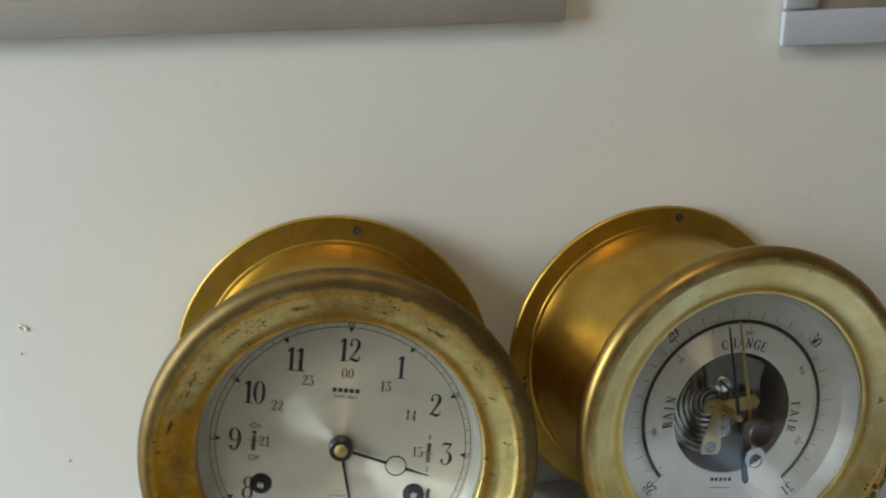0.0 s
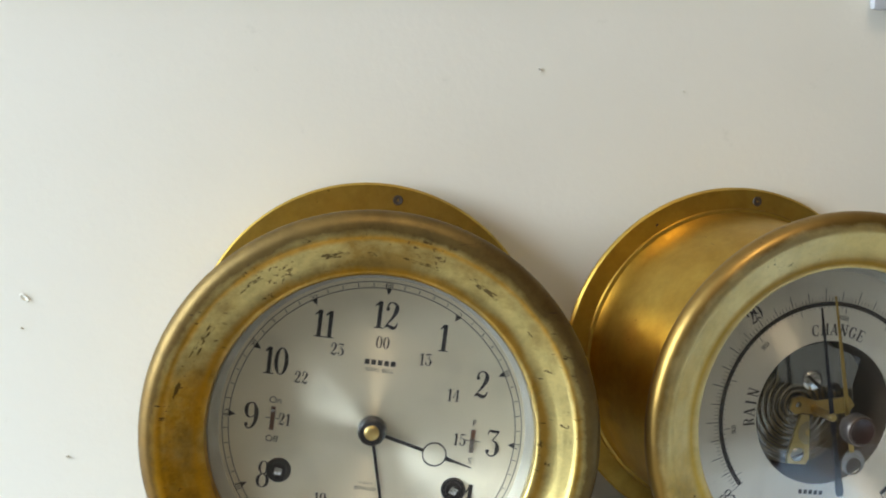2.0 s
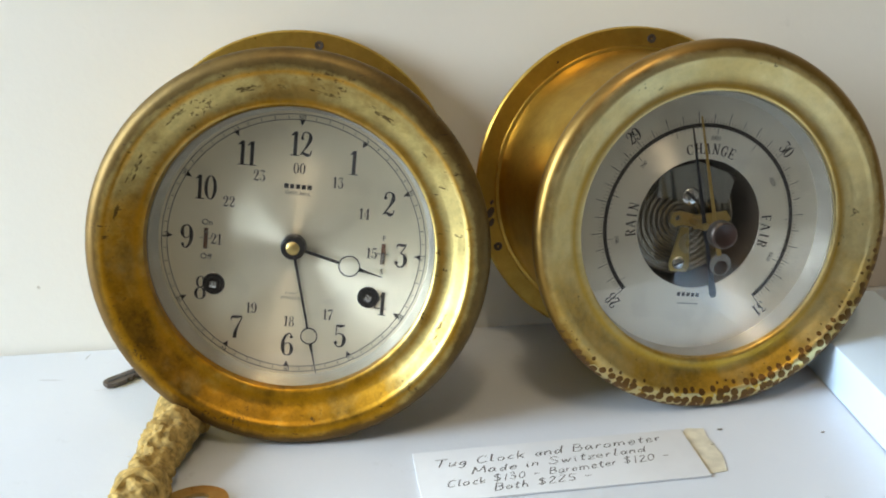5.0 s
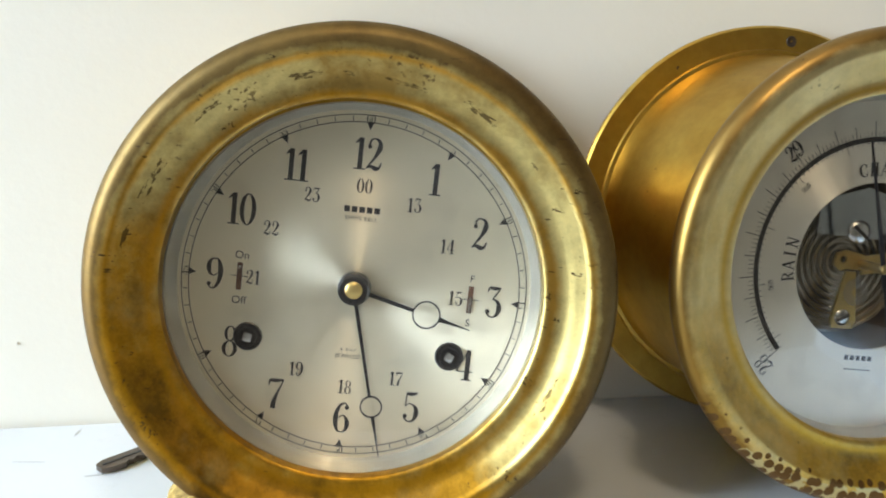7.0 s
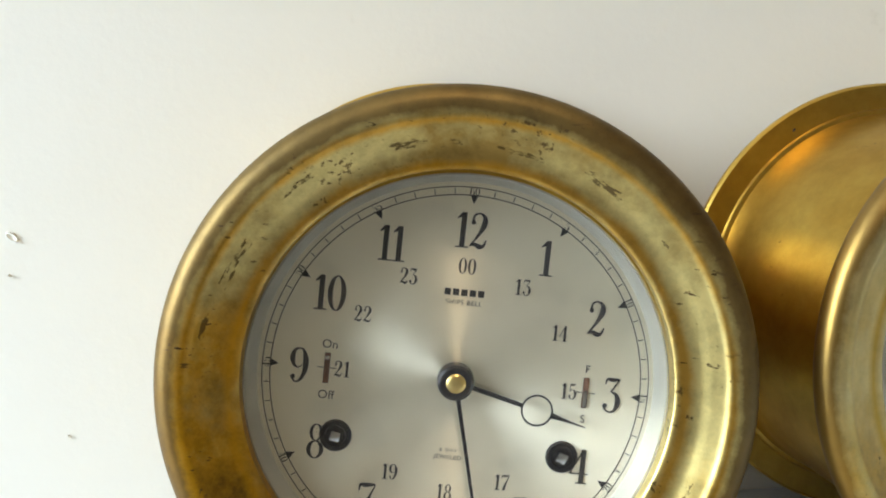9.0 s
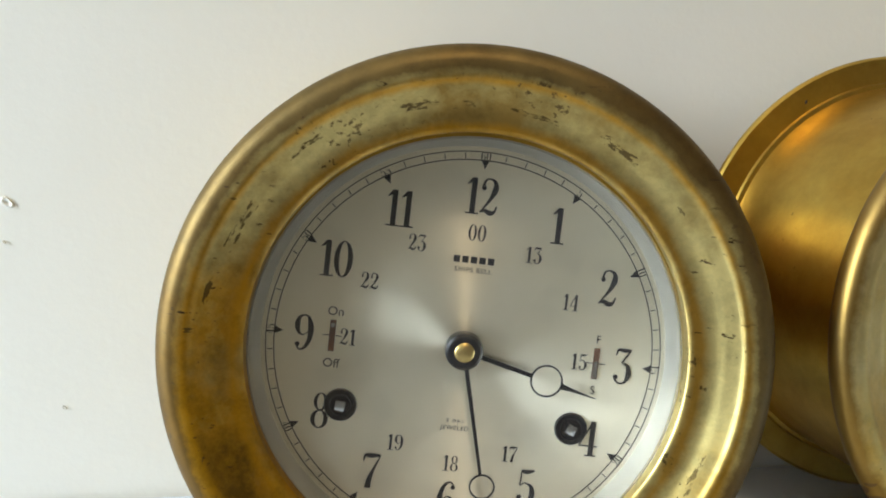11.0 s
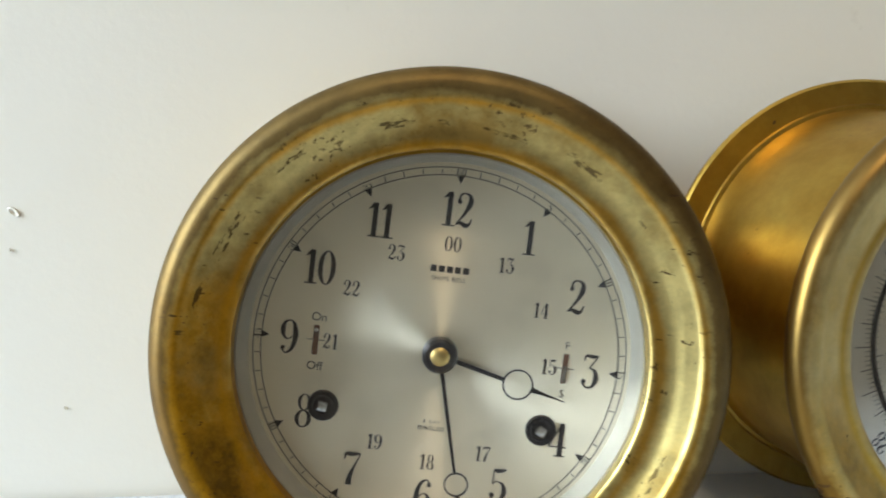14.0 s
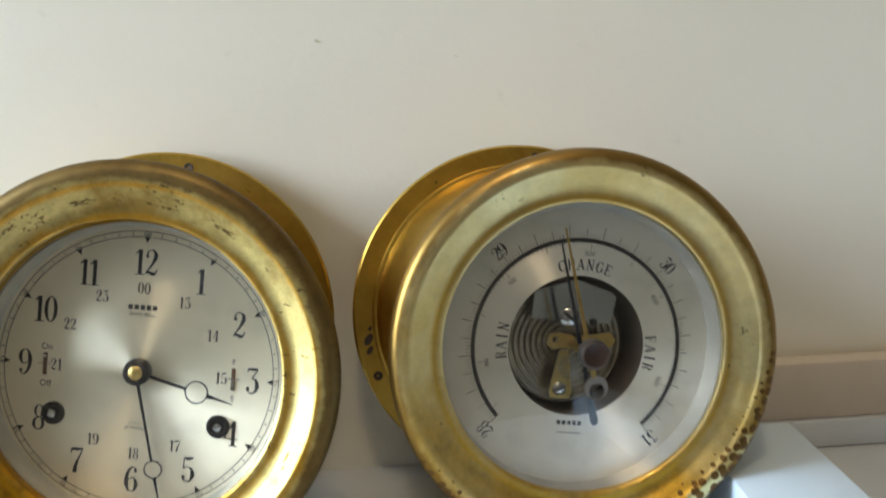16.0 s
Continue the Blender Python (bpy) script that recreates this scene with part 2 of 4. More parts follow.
# stands for shade in the well and screw holes, and colours the corroded patches
DARK = plain("dark_shade_and_corrosion", (0.045, 0.030, 0.020), 0.5, 0.0, 0.4, 60)
KNOB = plain("knob_steel", (0.17, 0.15, 0.14), 0.35, 0.9, 0.3, 200)
BROWN = plain("brown_knob", (0.035, 0.018, 0.014), 0.35, 0.0, 0.3, 150)
ROPE = plain("straw_cord", (0.47, 0.32, 0.095), 0.85, 0.0, 0.6, 380)
KEY_STEEL = plain("key_nickel", (0.13, 0.105, 0.085), 0.4, 0.8, 0.3, 220)
FOB = brass("fob_brass", (0.64, 0.49, 0.23), (0.40, 0.26, 0.10), 0.35, 0.4, 0.02)
CARD = plain("card_stock", (0.68, 0.71, 0.755), 0.6, 0, 0.05, 60)
PEN = plain("pen_ink", (0.05, 0.05, 0.055), 0.6, 0, 0.2, 400)
STAIN = plain("yellow_stain", (0.62, 0.58, 0.46), 0.6, 0, 0.25, 150)
SPECK = plain("dark_speck", (0.17, 0.15, 0.125), 0.7, 0, 0.3, 500)
FRAME_GREY = painted("frame_paint", (0.46, 0.475, 0.51), (0.40, 0.415, 0.45), 0.5, 0.1, 3.0)
FRAME_TAUPE = painted("taupe_frame_paint", (0.40, 0.37, 0.33), (0.34, 0.31, 0.27), 0.5, 0.1, 3.0)
FRAME_BROWN = plain("frame_wood", (0.34, 0.28, 0.22), 0.5, 0, 0.3, 40)
GLASS = clear_glass("clear_glass")


# ---- builders ----
def link(name, bm, mat, parent=None, label="", smooth=True):
    mesh = bpy.data.meshes.new(name)
    bm.normal_update()
    bm.to_mesh(mesh)
    bm.free()
    mesh.materials.append(mat)
    if smooth:
        mesh.shade_smooth()
        mesh.set_sharp_from_angle(angle=radians(38))
    ob = new(name, mesh)
    ob.parent = parent
    if label:
        tagged(ob, label)
    return ob


def part(name, bm, mat, parent, label="", smooth=True):
    return link(name, bm, mat, parent, label, smooth)


def thing(name, m, label, category, group=""):
    ob = new(name)
    ob.empty_display_size = 0.02
    ob.matrix_world = m
    return tagged(ob, label, category, group)


def lathe(profile, steps=160, close=False):
    """Turns (radius, y[, shift x, shift z]) round the y axis. close: joins the last ring to the first."""
    bm = bmesh.new()
    rings = []
    for p in profile:
        r, y = p[:2]
        sx, sz = p[2:] if len(p) == 4 else (0, 0)
        if r < 1e-6:
            rings.append([bm.verts.new((sx, y, sz))])
        else:
            rings.append([bm.verts.new((sx + r * math.sin(2 * math.pi * k / steps), y, sz + r * math.cos(2 * math.pi * k / steps))) for k in range(steps)])
    pairs = list(zip(rings, rings[1:])) + ([(rings[-1], rings[0])] if close else [])
    for a, b in pairs:
        for k in range(steps):
            n = (k + 1) % steps
            if len(a) == 1 and len(b) > 1:
                bm.faces.new((a[0], b[n], b[k]))
            elif len(b) == 1 and len(a) > 1:
                bm.faces.new((a[k], a[n], b[0]))
            elif len(a) > 1:
                bm.faces.new((a[k], a[n], b[n], b[k]))
    bmesh.ops.recalc_face_normals(bm, faces=bm.faces)
    return bm


def smooth_profile(points, per=6):
    """A Catmull-Rom line through the points."""
    pts = [np.array(p, float) for p in points]
    pts = [2 * pts[0] - pts[1], *pts, 2 * pts[-1] - pts[-2]]
    out = []
    for a, b, c, d in zip(pts, pts[1:], pts[2:], pts[3:]):
        for k in range(per):
            t = k / per
            out.append(tuple(0.5 * (2 * b + (c - a) * t + (2 * a - 5 * b + 4 * c - d) * t * t + (3 * b - a - 3 * c + d) * t ** 3)))
    out.append(tuple(pts[-2]))
    return out


def box(x0, x1, y0, y1, z0, z1, bevel=0.0, segments=2):
    bm = bmesh.new()
    bmesh.ops.create_cube(bm, size=1)
    bmesh.ops.scale(bm, vec=(x1 - x0, y1 - y0, z1 - z0), verts=bm.verts)
    bmesh.ops.translate(bm, vec=((x0 + x1) / 2, (y0 + y1) / 2, (z0 + z1) / 2), verts=bm.verts)
    if bevel:
        bmesh.ops.bevel(bm, geom=bm.edges[:], offset=bevel, segments=segments, profile=0.6, affect="EDGES")
    return bm


def plate(outline, y0, y1, holes=()):
    """A flat shape in the x-z plane, given by its outline (and holes), from y0 (front) to y1."""
    bm = bmesh.new()
    loops = []
    for ring in (outline, *holes):
        verts = [bm.verts.new((x, y0, z)) for x, z in ring]
        loops.append([bm.edges.new((a, b)) for a, b in zip(verts, verts[1:] + verts[:1])])
    bmesh.ops.triangle_fill(bm, use_beauty=True, edges=[e for l in loops for e in l])
    front = bm.faces[:]
    ex = bmesh.ops.extrude_face_region(bm, geom=front)
    bmesh.ops.translate(bm, vec=(0, y1 - y0, 0), verts=[g for g in ex["geom"] if isinstance(g, bmesh.types.BMVert)])
    bmesh.ops.recalc_face_normals(bm, faces=bm.faces)
    return bm


def circle(cx, cz, r, n=40):
    return [(cx + r * math.sin(2 * math.pi * k / n), cz + r * math.cos(2 * math.pi * k / n)) for k in range(n)]


def add_bm(bm, other, m=None):
    """Adds the mesh of another bmesh to bm."""
    tmp = bpy.data.meshes.new("tmp")
    other.to_mesh(tmp)
    other.free()
    if m is not None:
        tmp.transform(m)
    bm.from_mesh(tmp)
    bpy.data.meshes.remove(tmp)
    return bm


def screw(parent, x, y, z, r, mat, turn=20, name="screw", label=""):
    """A slotted screw head that faces -y."""
    bm = lathe([(0, y - 0.3 * r), (0.55 * r, y - 0.28 * r), (0.9 * r, y - 0.12 * r), (r, y), (r, y + 0.3 * r)], 32)
    bmesh.ops.translate(bm, vec=(x, 0, z), verts=bm.verts)
    ob = part(name, bm, mat, parent, label)
    slot = box(-0.85 * r, 0.85 * r, y - 0.34 * r, y - 0.2 * r, -0.14 * r, 0.14 * r)
    bmesh.ops.rotate(slot, verts=slot.verts, cent=(0, 0, 0), matrix=Matrix.Rotation(radians(turn), 3, "Y"))
    bmesh.ops.translate(slot, vec=(x, 0, z), verts=slot.verts)
    part("slot", slot, BLACK, ob)
    return ob


# ---- lettering ----
def ribbon(bm, pts, per=7, boost=1.12):
    """A flat stroke of changing width through (x, z, width)."""
    line = smooth_profile(pts, per) if len(pts) > 2 else pts
    rows = []
    for k, (x, z, w) in enumerate(line):
        a, b = line[max(k - 1, 0)], line[min(k + 1, len(line) - 1)]
        dx, dz = b[0] - a[0], b[1] - a[1]
        n = math.hypot(dx, dz) or 1
        w *= boost
        rows.append((bm.verts.new((x - dz / n * w / 2, 0, z + dx / n * w / 2)), bm.verts.new((x + dz / n * w / 2, 0, z - dx / n * w / 2))))
    for (a, b), (c, d) in zip(rows, rows[1:]):
        bm.faces.new((a, b, d, c))


def blob(bm, x, z, r):
    vs = [bm.verts.new((x + r * math.cos(k * math.pi / 8), 0, z + r * math.sin(k * math.pi / 8))) for k in range(16)]
    bm.faces.new(vs)


def oval(bm, cx, cz, a, b, ia, ib, n=40):
    o = [bm.verts.new((cx + a * math.cos(2 * math.pi * k / n), 0, cz + b * math.sin(2 * math.pi * k / n))) for k in range(n)]
    i = [bm.verts.new((cx + ia * math.cos(2 * math.pi * k / n), 0, cz + ib * math.sin(2 * math.pi * k / n))) for k in range(n)]
    for k in range(n):
        j = (k + 1) % n
        bm.faces.new((o[k], o[j], i[j], i[k]))


SIX = [(0.43, 0.87, 0.05), (0.33, 0.975, 0.04), (0.18, 0.88, 0.08), (0.085, 0.62, 0.12), (0.08, 0.33, 0.14), (0.15, 0.08, 0.07), (0.27, 0.02, 0.035),
       (0.40, 0.09, 0.08), (0.45, 0.29, 0.13), (0.40, 0.49, 0.08), (0.28, 0.565, 0.03), (0.15, 0.47, 0.03)]
BOWL = [(0.28, 0.59, 0.035), (0.41, 0.51, 0.09), (0.46, 0.29, 0.14), (0.38, 0.07, 0.07), (0.22, 0.02, 0.04), (0.08, 0.13, 0.05)]


def digit(ch):
    """A modern-face figure, one unit high, about half a unit wide."""
    bm = bmesh.new()
    if ch == "0":
        oval(bm, 0.27, 0.5, 0.255, 0.5, 0.115, 0.465)
    elif ch == "1":
        ribbon(bm, [(0.25, 0.02, 0.13), (0.25, 0.98, 0.13)])
        ribbon(bm, [(0.22, 0.93, 0.10), (0.07, 0.80, 0.03)])
        ribbon(bm, [(0.07, 0.015, 0.035), (0.43, 0.015, 0.035)])
    elif ch == "2":
        ribbon(bm, [(0.09, 0.72, 0.06), (0.13, 0.92, 0.05), (0.26, 0.98, 0.04), (0.40, 0.90, 0.09), (0.42, 0.70, 0.14), (0.30, 0.42, 0.08), (0.12, 0.15, 0.04), (0.06, 0.05, 0.03)])
        ribbon(bm, [(0.05, 0.07, 0.04), (0.18, 0.12, 0.09), (0.33, 0.06, 0.12), (0.44, 0.10, 0.07), (0.50, 0.26, 0.03)])
        blob(bm, 0.11, 0.73, 0.065)
    elif ch == "3":
        ribbon(bm, [(0.07, 0.80, 0.03), (0.12, 0.95, 0.06), (0.28, 0.94, 0.10), (0.47, 0.96, 0.05)])
        ribbon(bm, [(0.46, 0.96, 0.04), (0.24, 0.58, 0.04)])
        ribbon(bm, BOWL)
        blob(bm, 0.11, 0.19, 0.07)
    elif ch == "4":
        ribbon(bm, [(0.35, 0.98, 0.04), (0.03, 0.30, 0.04)])
        ribbon(bm, [(0.01, 0.285, 0.035), (0.53, 0.285, 0.035)])
        ribbon(bm, [(0.36, 0.02, 0.13), (0.36, 0.99, 0.13)])
        ribbon(bm, [(0.20, 0.015, 0.035), (0.52, 0.015, 0.035)])
    elif ch == "5":
        ribbon(bm, [(0.11, 0.95, 0.05), (0.25, 0.92, 0.11), (0.46, 0.97, 0.05)])
        ribbon(bm, [(0.12, 0.96, 0.035), (0.10, 0.52, 0.035)])
        ribbon(bm, [(0.10, 0.52, 0.03), (0.20, 0.60, 0.03), *BOWL])
        blob(bm, 0.11, 0.19, 0.07)
    elif ch in "69":
        ribbon(bm, SIX)
        blob(bm, 0.41, 0.83, 0.065)
        if ch == "9":
            bmesh.ops.rotate(bm, verts=bm.verts, cent=(0.265, 0, 0.5), matrix=Matrix.Rotation(math.pi, 3, "Y"))
    elif ch == "7":
        ribbon(bm, [(0.03, 0.76, 0.03), (0.06, 0.92, 0.07), (0.22, 0.93, 0.11), (0.48, 0.96, 0.05)])
        ribbon(bm, [(0.48, 0.95, 0.03), (0.33, 0.58, 0.06), (0.23, 0.28, 0.12), (0.20, 0.01, 0.15)])
    elif ch == "8":
        oval(bm, 0.26, 0.75, 0.19, 0.25, 0.095, 0.22)
        oval(bm, 0.26, 0.26, 0.24, 0.26, 0.12, 0.23)
    return bm


def figures(text, height, gap=0.0, width=1.0):
    """Figures side by side, centred on the origin."""
    bm = bmesh.new()
    at = 0.0
    step = {"1": 0.44, "4": 0.55}
    for ch in text:
        add_bm(bm, digit(ch), Matrix.Translation((at, 0, 0)))
        at += step.get(ch, 0.53) + gap
    bmesh.ops.translate(bm, vec=(-(at - gap) / 2, 0, -0.5), verts=bm.verts)
    bmesh.ops.scale(bm, vec=(height * width, 1, height), verts=bm.verts)
    return bm


LETTERS = {}


def letters(text, height, spacing=1.0, shear=0.0, width=1.0):
    """Words in the built-in font, centred on the origin, in the x-z plane. Height: of a capital."""
    key = (text, spacing, shear)
    if key not in LETTERS:
        curve = bpy.data.curves.new("tmp", "FONT")
        curve.body, curve.space_character, curve.shear, curve.resolution_u = text, spacing, shear, 4
        curve.align_x = "CENTER"
        ob = bpy.data.objects.new("tmp", curve)
        scene.collection.objects.link(ob)
        LETTERS[key] = bpy.data.meshes.new_from_object(ob.evaluated_get(bpy.context.evaluated_depsgraph_get()))
        bpy.data.objects.remove(ob)
        bpy.data.curves.remove(curve)
    bm = bmesh.new()
    bm.from_mesh(LETTERS[key])
    bmesh.ops.rotate(bm, verts=bm.verts, cent=(0, 0, 0), matrix=Matrix.Rotation(math.pi / 2, 3, "X"))
    bmesh.ops.scale(bm, vec=(height / 0.7 * width, 1, height / 0.7), verts=bm.verts)
    bmesh.ops.translate(bm, vec=(0, 0, -height / 2), verts=bm.verts)
    return bm


def printed(name, bm, parent, x, y, z, turn=0.0, mat=None, label=""):
    """Places print on a dial. turn: degrees clockwise as seen from the front."""
    bm.transform(Matrix.Translation((x, y, z)) @ Matrix.Rotation(radians(turn), 4, "Y"))
    ob = part(name, bm, mat or INK, parent, label, smooth=False)
    return ob


PENNED = {}


def penned(ch, step, *strokes):
    """A handwritten letter, one unit high, as a few pen strokes."""
    PENNED[ch] = (step, strokes)


penned("T", 0.6, [(0.0, 0.95), (0.3, 0.99), (0.62, 0.96)], [(0.34, 0.97), (0.3, 0.5), (0.27, 0.0)])
penned("u", 0.46, [(0.06, 0.5), (0.04, 0.15), (0.14, 0.0), (0.3, 0.14), (0.36, 0.5)], [(0.36, 0.5), (0.34, 0.12), (0.42, 0.0)])
penned("g", 0.48, [(0.36, 0.44), (0.2, 0.52), (0.05, 0.28), (0.16, 0.03), (0.34, 0.4)], [(0.37, 0.5), (0.32, -0.1), (0.2, -0.4), (0.02, -0.28)])
penned("C", 0.62, [(0.55, 0.82), (0.4, 0.99), (0.12, 0.75), (0.06, 0.3), (0.25, 0.0), (0.55, 0.16)])
penned("l", 0.24, [(0.12, 1.0), (0.08, 0.5), (0.08, 0.08), (0.2, 0.02)])
penned("o", 0.44, [(0.22, 0.52), (0.05, 0.32), (0.12, 0.02), (0.34, 0.16), (0.34, 0.42), (0.2, 0.52)])
penned("c", 0.4, [(0.34, 0.42), (0.22, 0.52), (0.05, 0.28), (0.14, 0.02), (0.36, 0.1)])
penned("k", 0.46, [(0.1, 1.0), (0.07, 0.5), (0.06, 0.0)], [(0.36, 0.52), (0.1, 0.24)], [(0.14, 0.28), (0.38, 0.0)])
penned("a", 0.46, [(0.34, 0.44), (0.2, 0.52), (0.04, 0.24), (0.16, 0.0), (0.34, 0.3)], [(0.37, 0.5), (0.34, 0.14), (0.43, 0.0)])
penned("n", 0.46, [(0.08, 0.5), (0.06, 0.0)], [(0.07, 0.26), (0.22, 0.5), (0.34, 0.42), (0.36, 0.0)])
penned("d", 0.48, [(0.34, 0.44), (0.2, 0.52), (0.04, 0.24), (0.16, 0.0), (0.34, 0.3)], [(0.42, 1.0), (0.37, 0.4), (0.4, 0.0)])
penned("B", 0.58, [(0.12, 0.97), (0.08, 0.0)], [(0.08, 0.95), (0.42, 0.92), (0.4, 0.6), (0.12, 0.52)], [(0.12, 0.52), (0.5, 0.42), (0.42, 0.06), (0.06, 0.0)])
penned("r", 0.36, [(0.08, 0.5), (0.06, 0.0)], [(0.07, 0.28), (0.2, 0.5), (0.33, 0.46)])
penned("m", 0.68, [(0.07, 0.5), (0.05, 0.0)], [(0.06, 0.28), (0.2, 0.5), (0.3, 0.36), (0.3, 0.0)], [(0.3, 0.28), (0.46, 0.5), (0.56, 0.36), (0.58, 0.0)])
penned("e", 0.42, [(0.06, 0.26), (0.34, 0.32), (0.24, 0.52), (0.05, 0.3), (0.14, 0.0), (0.38, 0.1)])
penned("t", 0.32, [(0.18, 0.86), (0.13, 0.4), (0.16, 0.02), (0.28, 0.04)], [(0.0, 0.56), (0.32, 0.6)])
penned("M", 0.78, [(0.04, 0.0), (0.14, 0.98)], [(0.14, 0.98), (0.36, 0.3), (0.62, 0.99)], [(0.62, 0.99), (0.7, 0.0)])
penned("i", 0.2, [(0.1, 0.5), (0.07, 0.1), (0.16, 0.0)], [(0.12, 0.72), (0.13, 0.76)])
penned("S", 0.54, [(0.46, 0.86), (0.28, 1.0), (0.08, 0.78), (0.3, 0.5), (0.46, 0.24), (0.26, 0.0), (0.02, 0.14)])
penned("w", 0.6, [(0.03, 0.5), (0.14, 0.0), (0.28, 0.4), (0.4, 0.0), (0.55, 0.52)])
penned("z", 0.42, [(0.03, 0.48), (0.35, 0.5), (0.04, 0.02), (0.38, 0.03)])
penned("h", 0.46, [(0.11, 1.0), (0.06, 0.0)], [(0.07, 0.28), (0.22, 0.5), (0.34, 0.4), (0.37, 0.0)])
penned("$", 0.52, [(0.44, 0.82), (0.24, 0.92), (0.08, 0.72), (0.42, 0.34), (0.24, 0.06), (0.03, 0.18)], [(0.27, 1.05), (0.21, -0.08)])
penned("1", 0.3, [(0.16, 0.96), (0.1, 0.0)])
penned("2", 0.5, [(0.06, 0.78), (0.26, 0.97), (0.38, 0.7), (0.04, 0.04), (0.46, 0.06)])
penned("3", 0.48, [(0.06, 0.88), (0.3, 0.96), (0.34, 0.66), (0.14, 0.52), (0.4, 0.34), (0.24, 0.02), (0.02, 0.12)])
penned("5", 0.48, [(0.42, 0.95), (0.12, 0.93), (0.08, 0.56), (0.36, 0.5), (0.36, 0.12), (0.04, 0.04)])
penned("0", 0.5, [(0.24, 0.97), (0.05, 0.6), (0.12, 0.05), (0.38, 0.2), (0.4, 0.75), (0.22, 0.97)])
penned("-", 0.62, [(0.06, 0.42), (0.5, 0.45)])


def handwriting(text, height, seed, wide, lean=0.2, pen=0.08):
    """A line of uneven pen letters, centred, in the x-z plane."""
    rng = random.Random(seed)
    bm = bmesh.new()
    at = 0.0
    for ch in text:
        if ch == " ":
            at += 0.42
            continue
        step, strokes = PENNED[ch]
        lift, grow, tip = rng.uniform(-0.05, 0.05), rng.uniform(0.92, 1.1), lean + rng.uniform(-0.06, 0.06)
        for stroke in strokes:
            line = []
            for x, z in stroke:
                x, z = x + rng.uniform(-0.02, 0.02), z + rng.uniform(-0.02, 0.02)
                line.append((at + grow * x + tip * z, lift + grow * z, pen * rng.uniform(0.65, 1.15)))
            ribbon(bm, line, 5, 1.0)
        at += grow * step + rng.uniform(0.07, 0.14)
    bmesh.ops.translate(bm, vec=(-at / 2, 0, -0.4), verts=bm.verts)
    bmesh.ops.scale(bm, vec=(wide * height, 1, height), verts=bm.verts)
    return bm


def capital(ch):
    """A roman capital with serifs, one unit high."""
    bm = bmesh.new()
    def stem(x, z0=0.02, z1=0.98, w=0.14, foot=True, head=True):
        ribbon(bm, [(x, z0, w), (x, z1, w)])
        if foot:
            ribbon(bm, [(x - 0.13, z0, 0.05), (x + 0.13, z0, 0.05)])
        if head:
            ribbon(bm, [(x - 0.13, z1, 0.05), (x + 0.13, z1, 0.05)])
    if ch in "RFEHNI":
        stem(0.14, w=0.07 if ch == "N" else 0.14)
    if ch == "R":
        ribbon(bm, [(0.16, 0.96, 0.05), (0.38, 0.95, 0.06), (0.52, 0.74, 0.14), (0.38, 0.53, 0.06), (0.16, 0.51, 0.05)])
        ribbon(bm, [(0.33, 0.50, 0.13), (0.55, 0.03, 0.13)])
    elif ch in "FE":
        ribbon(bm, [(0.14, 0.965, 0.05), (0.56, 0.965, 0.05)])
        ribbon(bm, [(0.56, 0.98, 0.04), (0.57, 0.76, 0.05)])
        ribbon(bm, [(0.14, 0.50, 0.05), (0.42, 0.50, 0.05)])
        ribbon(bm, [(0.42, 0.40, 0.05), (0.42, 0.60, 0.05)])
        if ch == "E":
            ribbon(bm, [(0.14, 0.035, 0.05), (0.58, 0.035, 0.05)])
            ribbon(bm, [(0.58, 0.02, 0.04), (0.60, 0.26, 0.05)])
    elif ch == "H":
        stem(0.56)
        ribbon(bm, [(0.14, 0.50, 0.06), (0.56, 0.50, 0.06)])
    elif ch == "N":
        ribbon(bm, [(0.10, 0.96, 0.14), (0.58, 0.04, 0.14)])
        stem(0.60, w=0.07, foot=False)
    elif ch == "A":
        ribbon(bm, [(0.06, 0.02, 0.06), (0.33, 0.98, 0.06)])
        ribbon(bm, [(0.32, 0.98, 0.14), (0.60, 0.02, 0.14)])
        ribbon(bm, [(0.15, 0.32, 0.05), (0.50, 0.32, 0.05)])
        for x in (0.06, 0.60):
            ribbon(bm, [(x - 0.11, 0.02, 0.05), (x + 0.11, 0.02, 0.05)])
    elif ch in "CG":
        ribbon(bm, [(0.60, 0.72, 0.05), (0.50, 0.93, 0.06), (0.32, 0.97, 0.06), (0.14, 0.78, 0.12), (0.09, 0.48, 0.16), (0.16, 0.18, 0.12), (0.34, 0.03, 0.06), (0.52, 0.08, 0.06), (0.61, 0.28, 0.05)])
        ribbon(bm, [(0.60, 0.66, 0.05), (0.60, 0.98, 0.05)])
        if ch == "G":
            stem(0.58, 0.06, 0.42, 0.12, False, True)
    bmesh.ops.translate(bm, vec=(-0.14 if ch == "I" else -0.34, 0, -0.5), verts=bm.verts)
    return bm


# ---- the room ----
def wall(name, bm, mat, label):
    return tagged(link(name, bm, mat, None, "", False), label, "wall", kind="structure")


wall("wall_north", box(-1.8, 2.2, 0.0, 0.12, 0.0, 2.45), WALL, "smooth white painted wall with faint dents behind the shelf")
# the other sides of the room are unseen, added to shape the bounce
wall("wall_east", box(2.2, 2.32, -3.3, 0.12, 0.0, 2.45), ROOM, "unseen side wall of the room, coloured dull beige to cut bounce light")
tagged(link("floor", box(-1.92, 2.32, -3.3, 0.12, -0.1, 0.0), FLOOR, None, "", False), "unseen dark wooden floor added to close the room", "floor", kind="structure")
tagged(link("ceiling", box(-1.92, 2.32, -3.42, 0.12, 2.45, 2.55), ROOM, None, "", False), "unseen ceiling, coloured dull beige to cut bounce light", "ceiling", kind="structure")


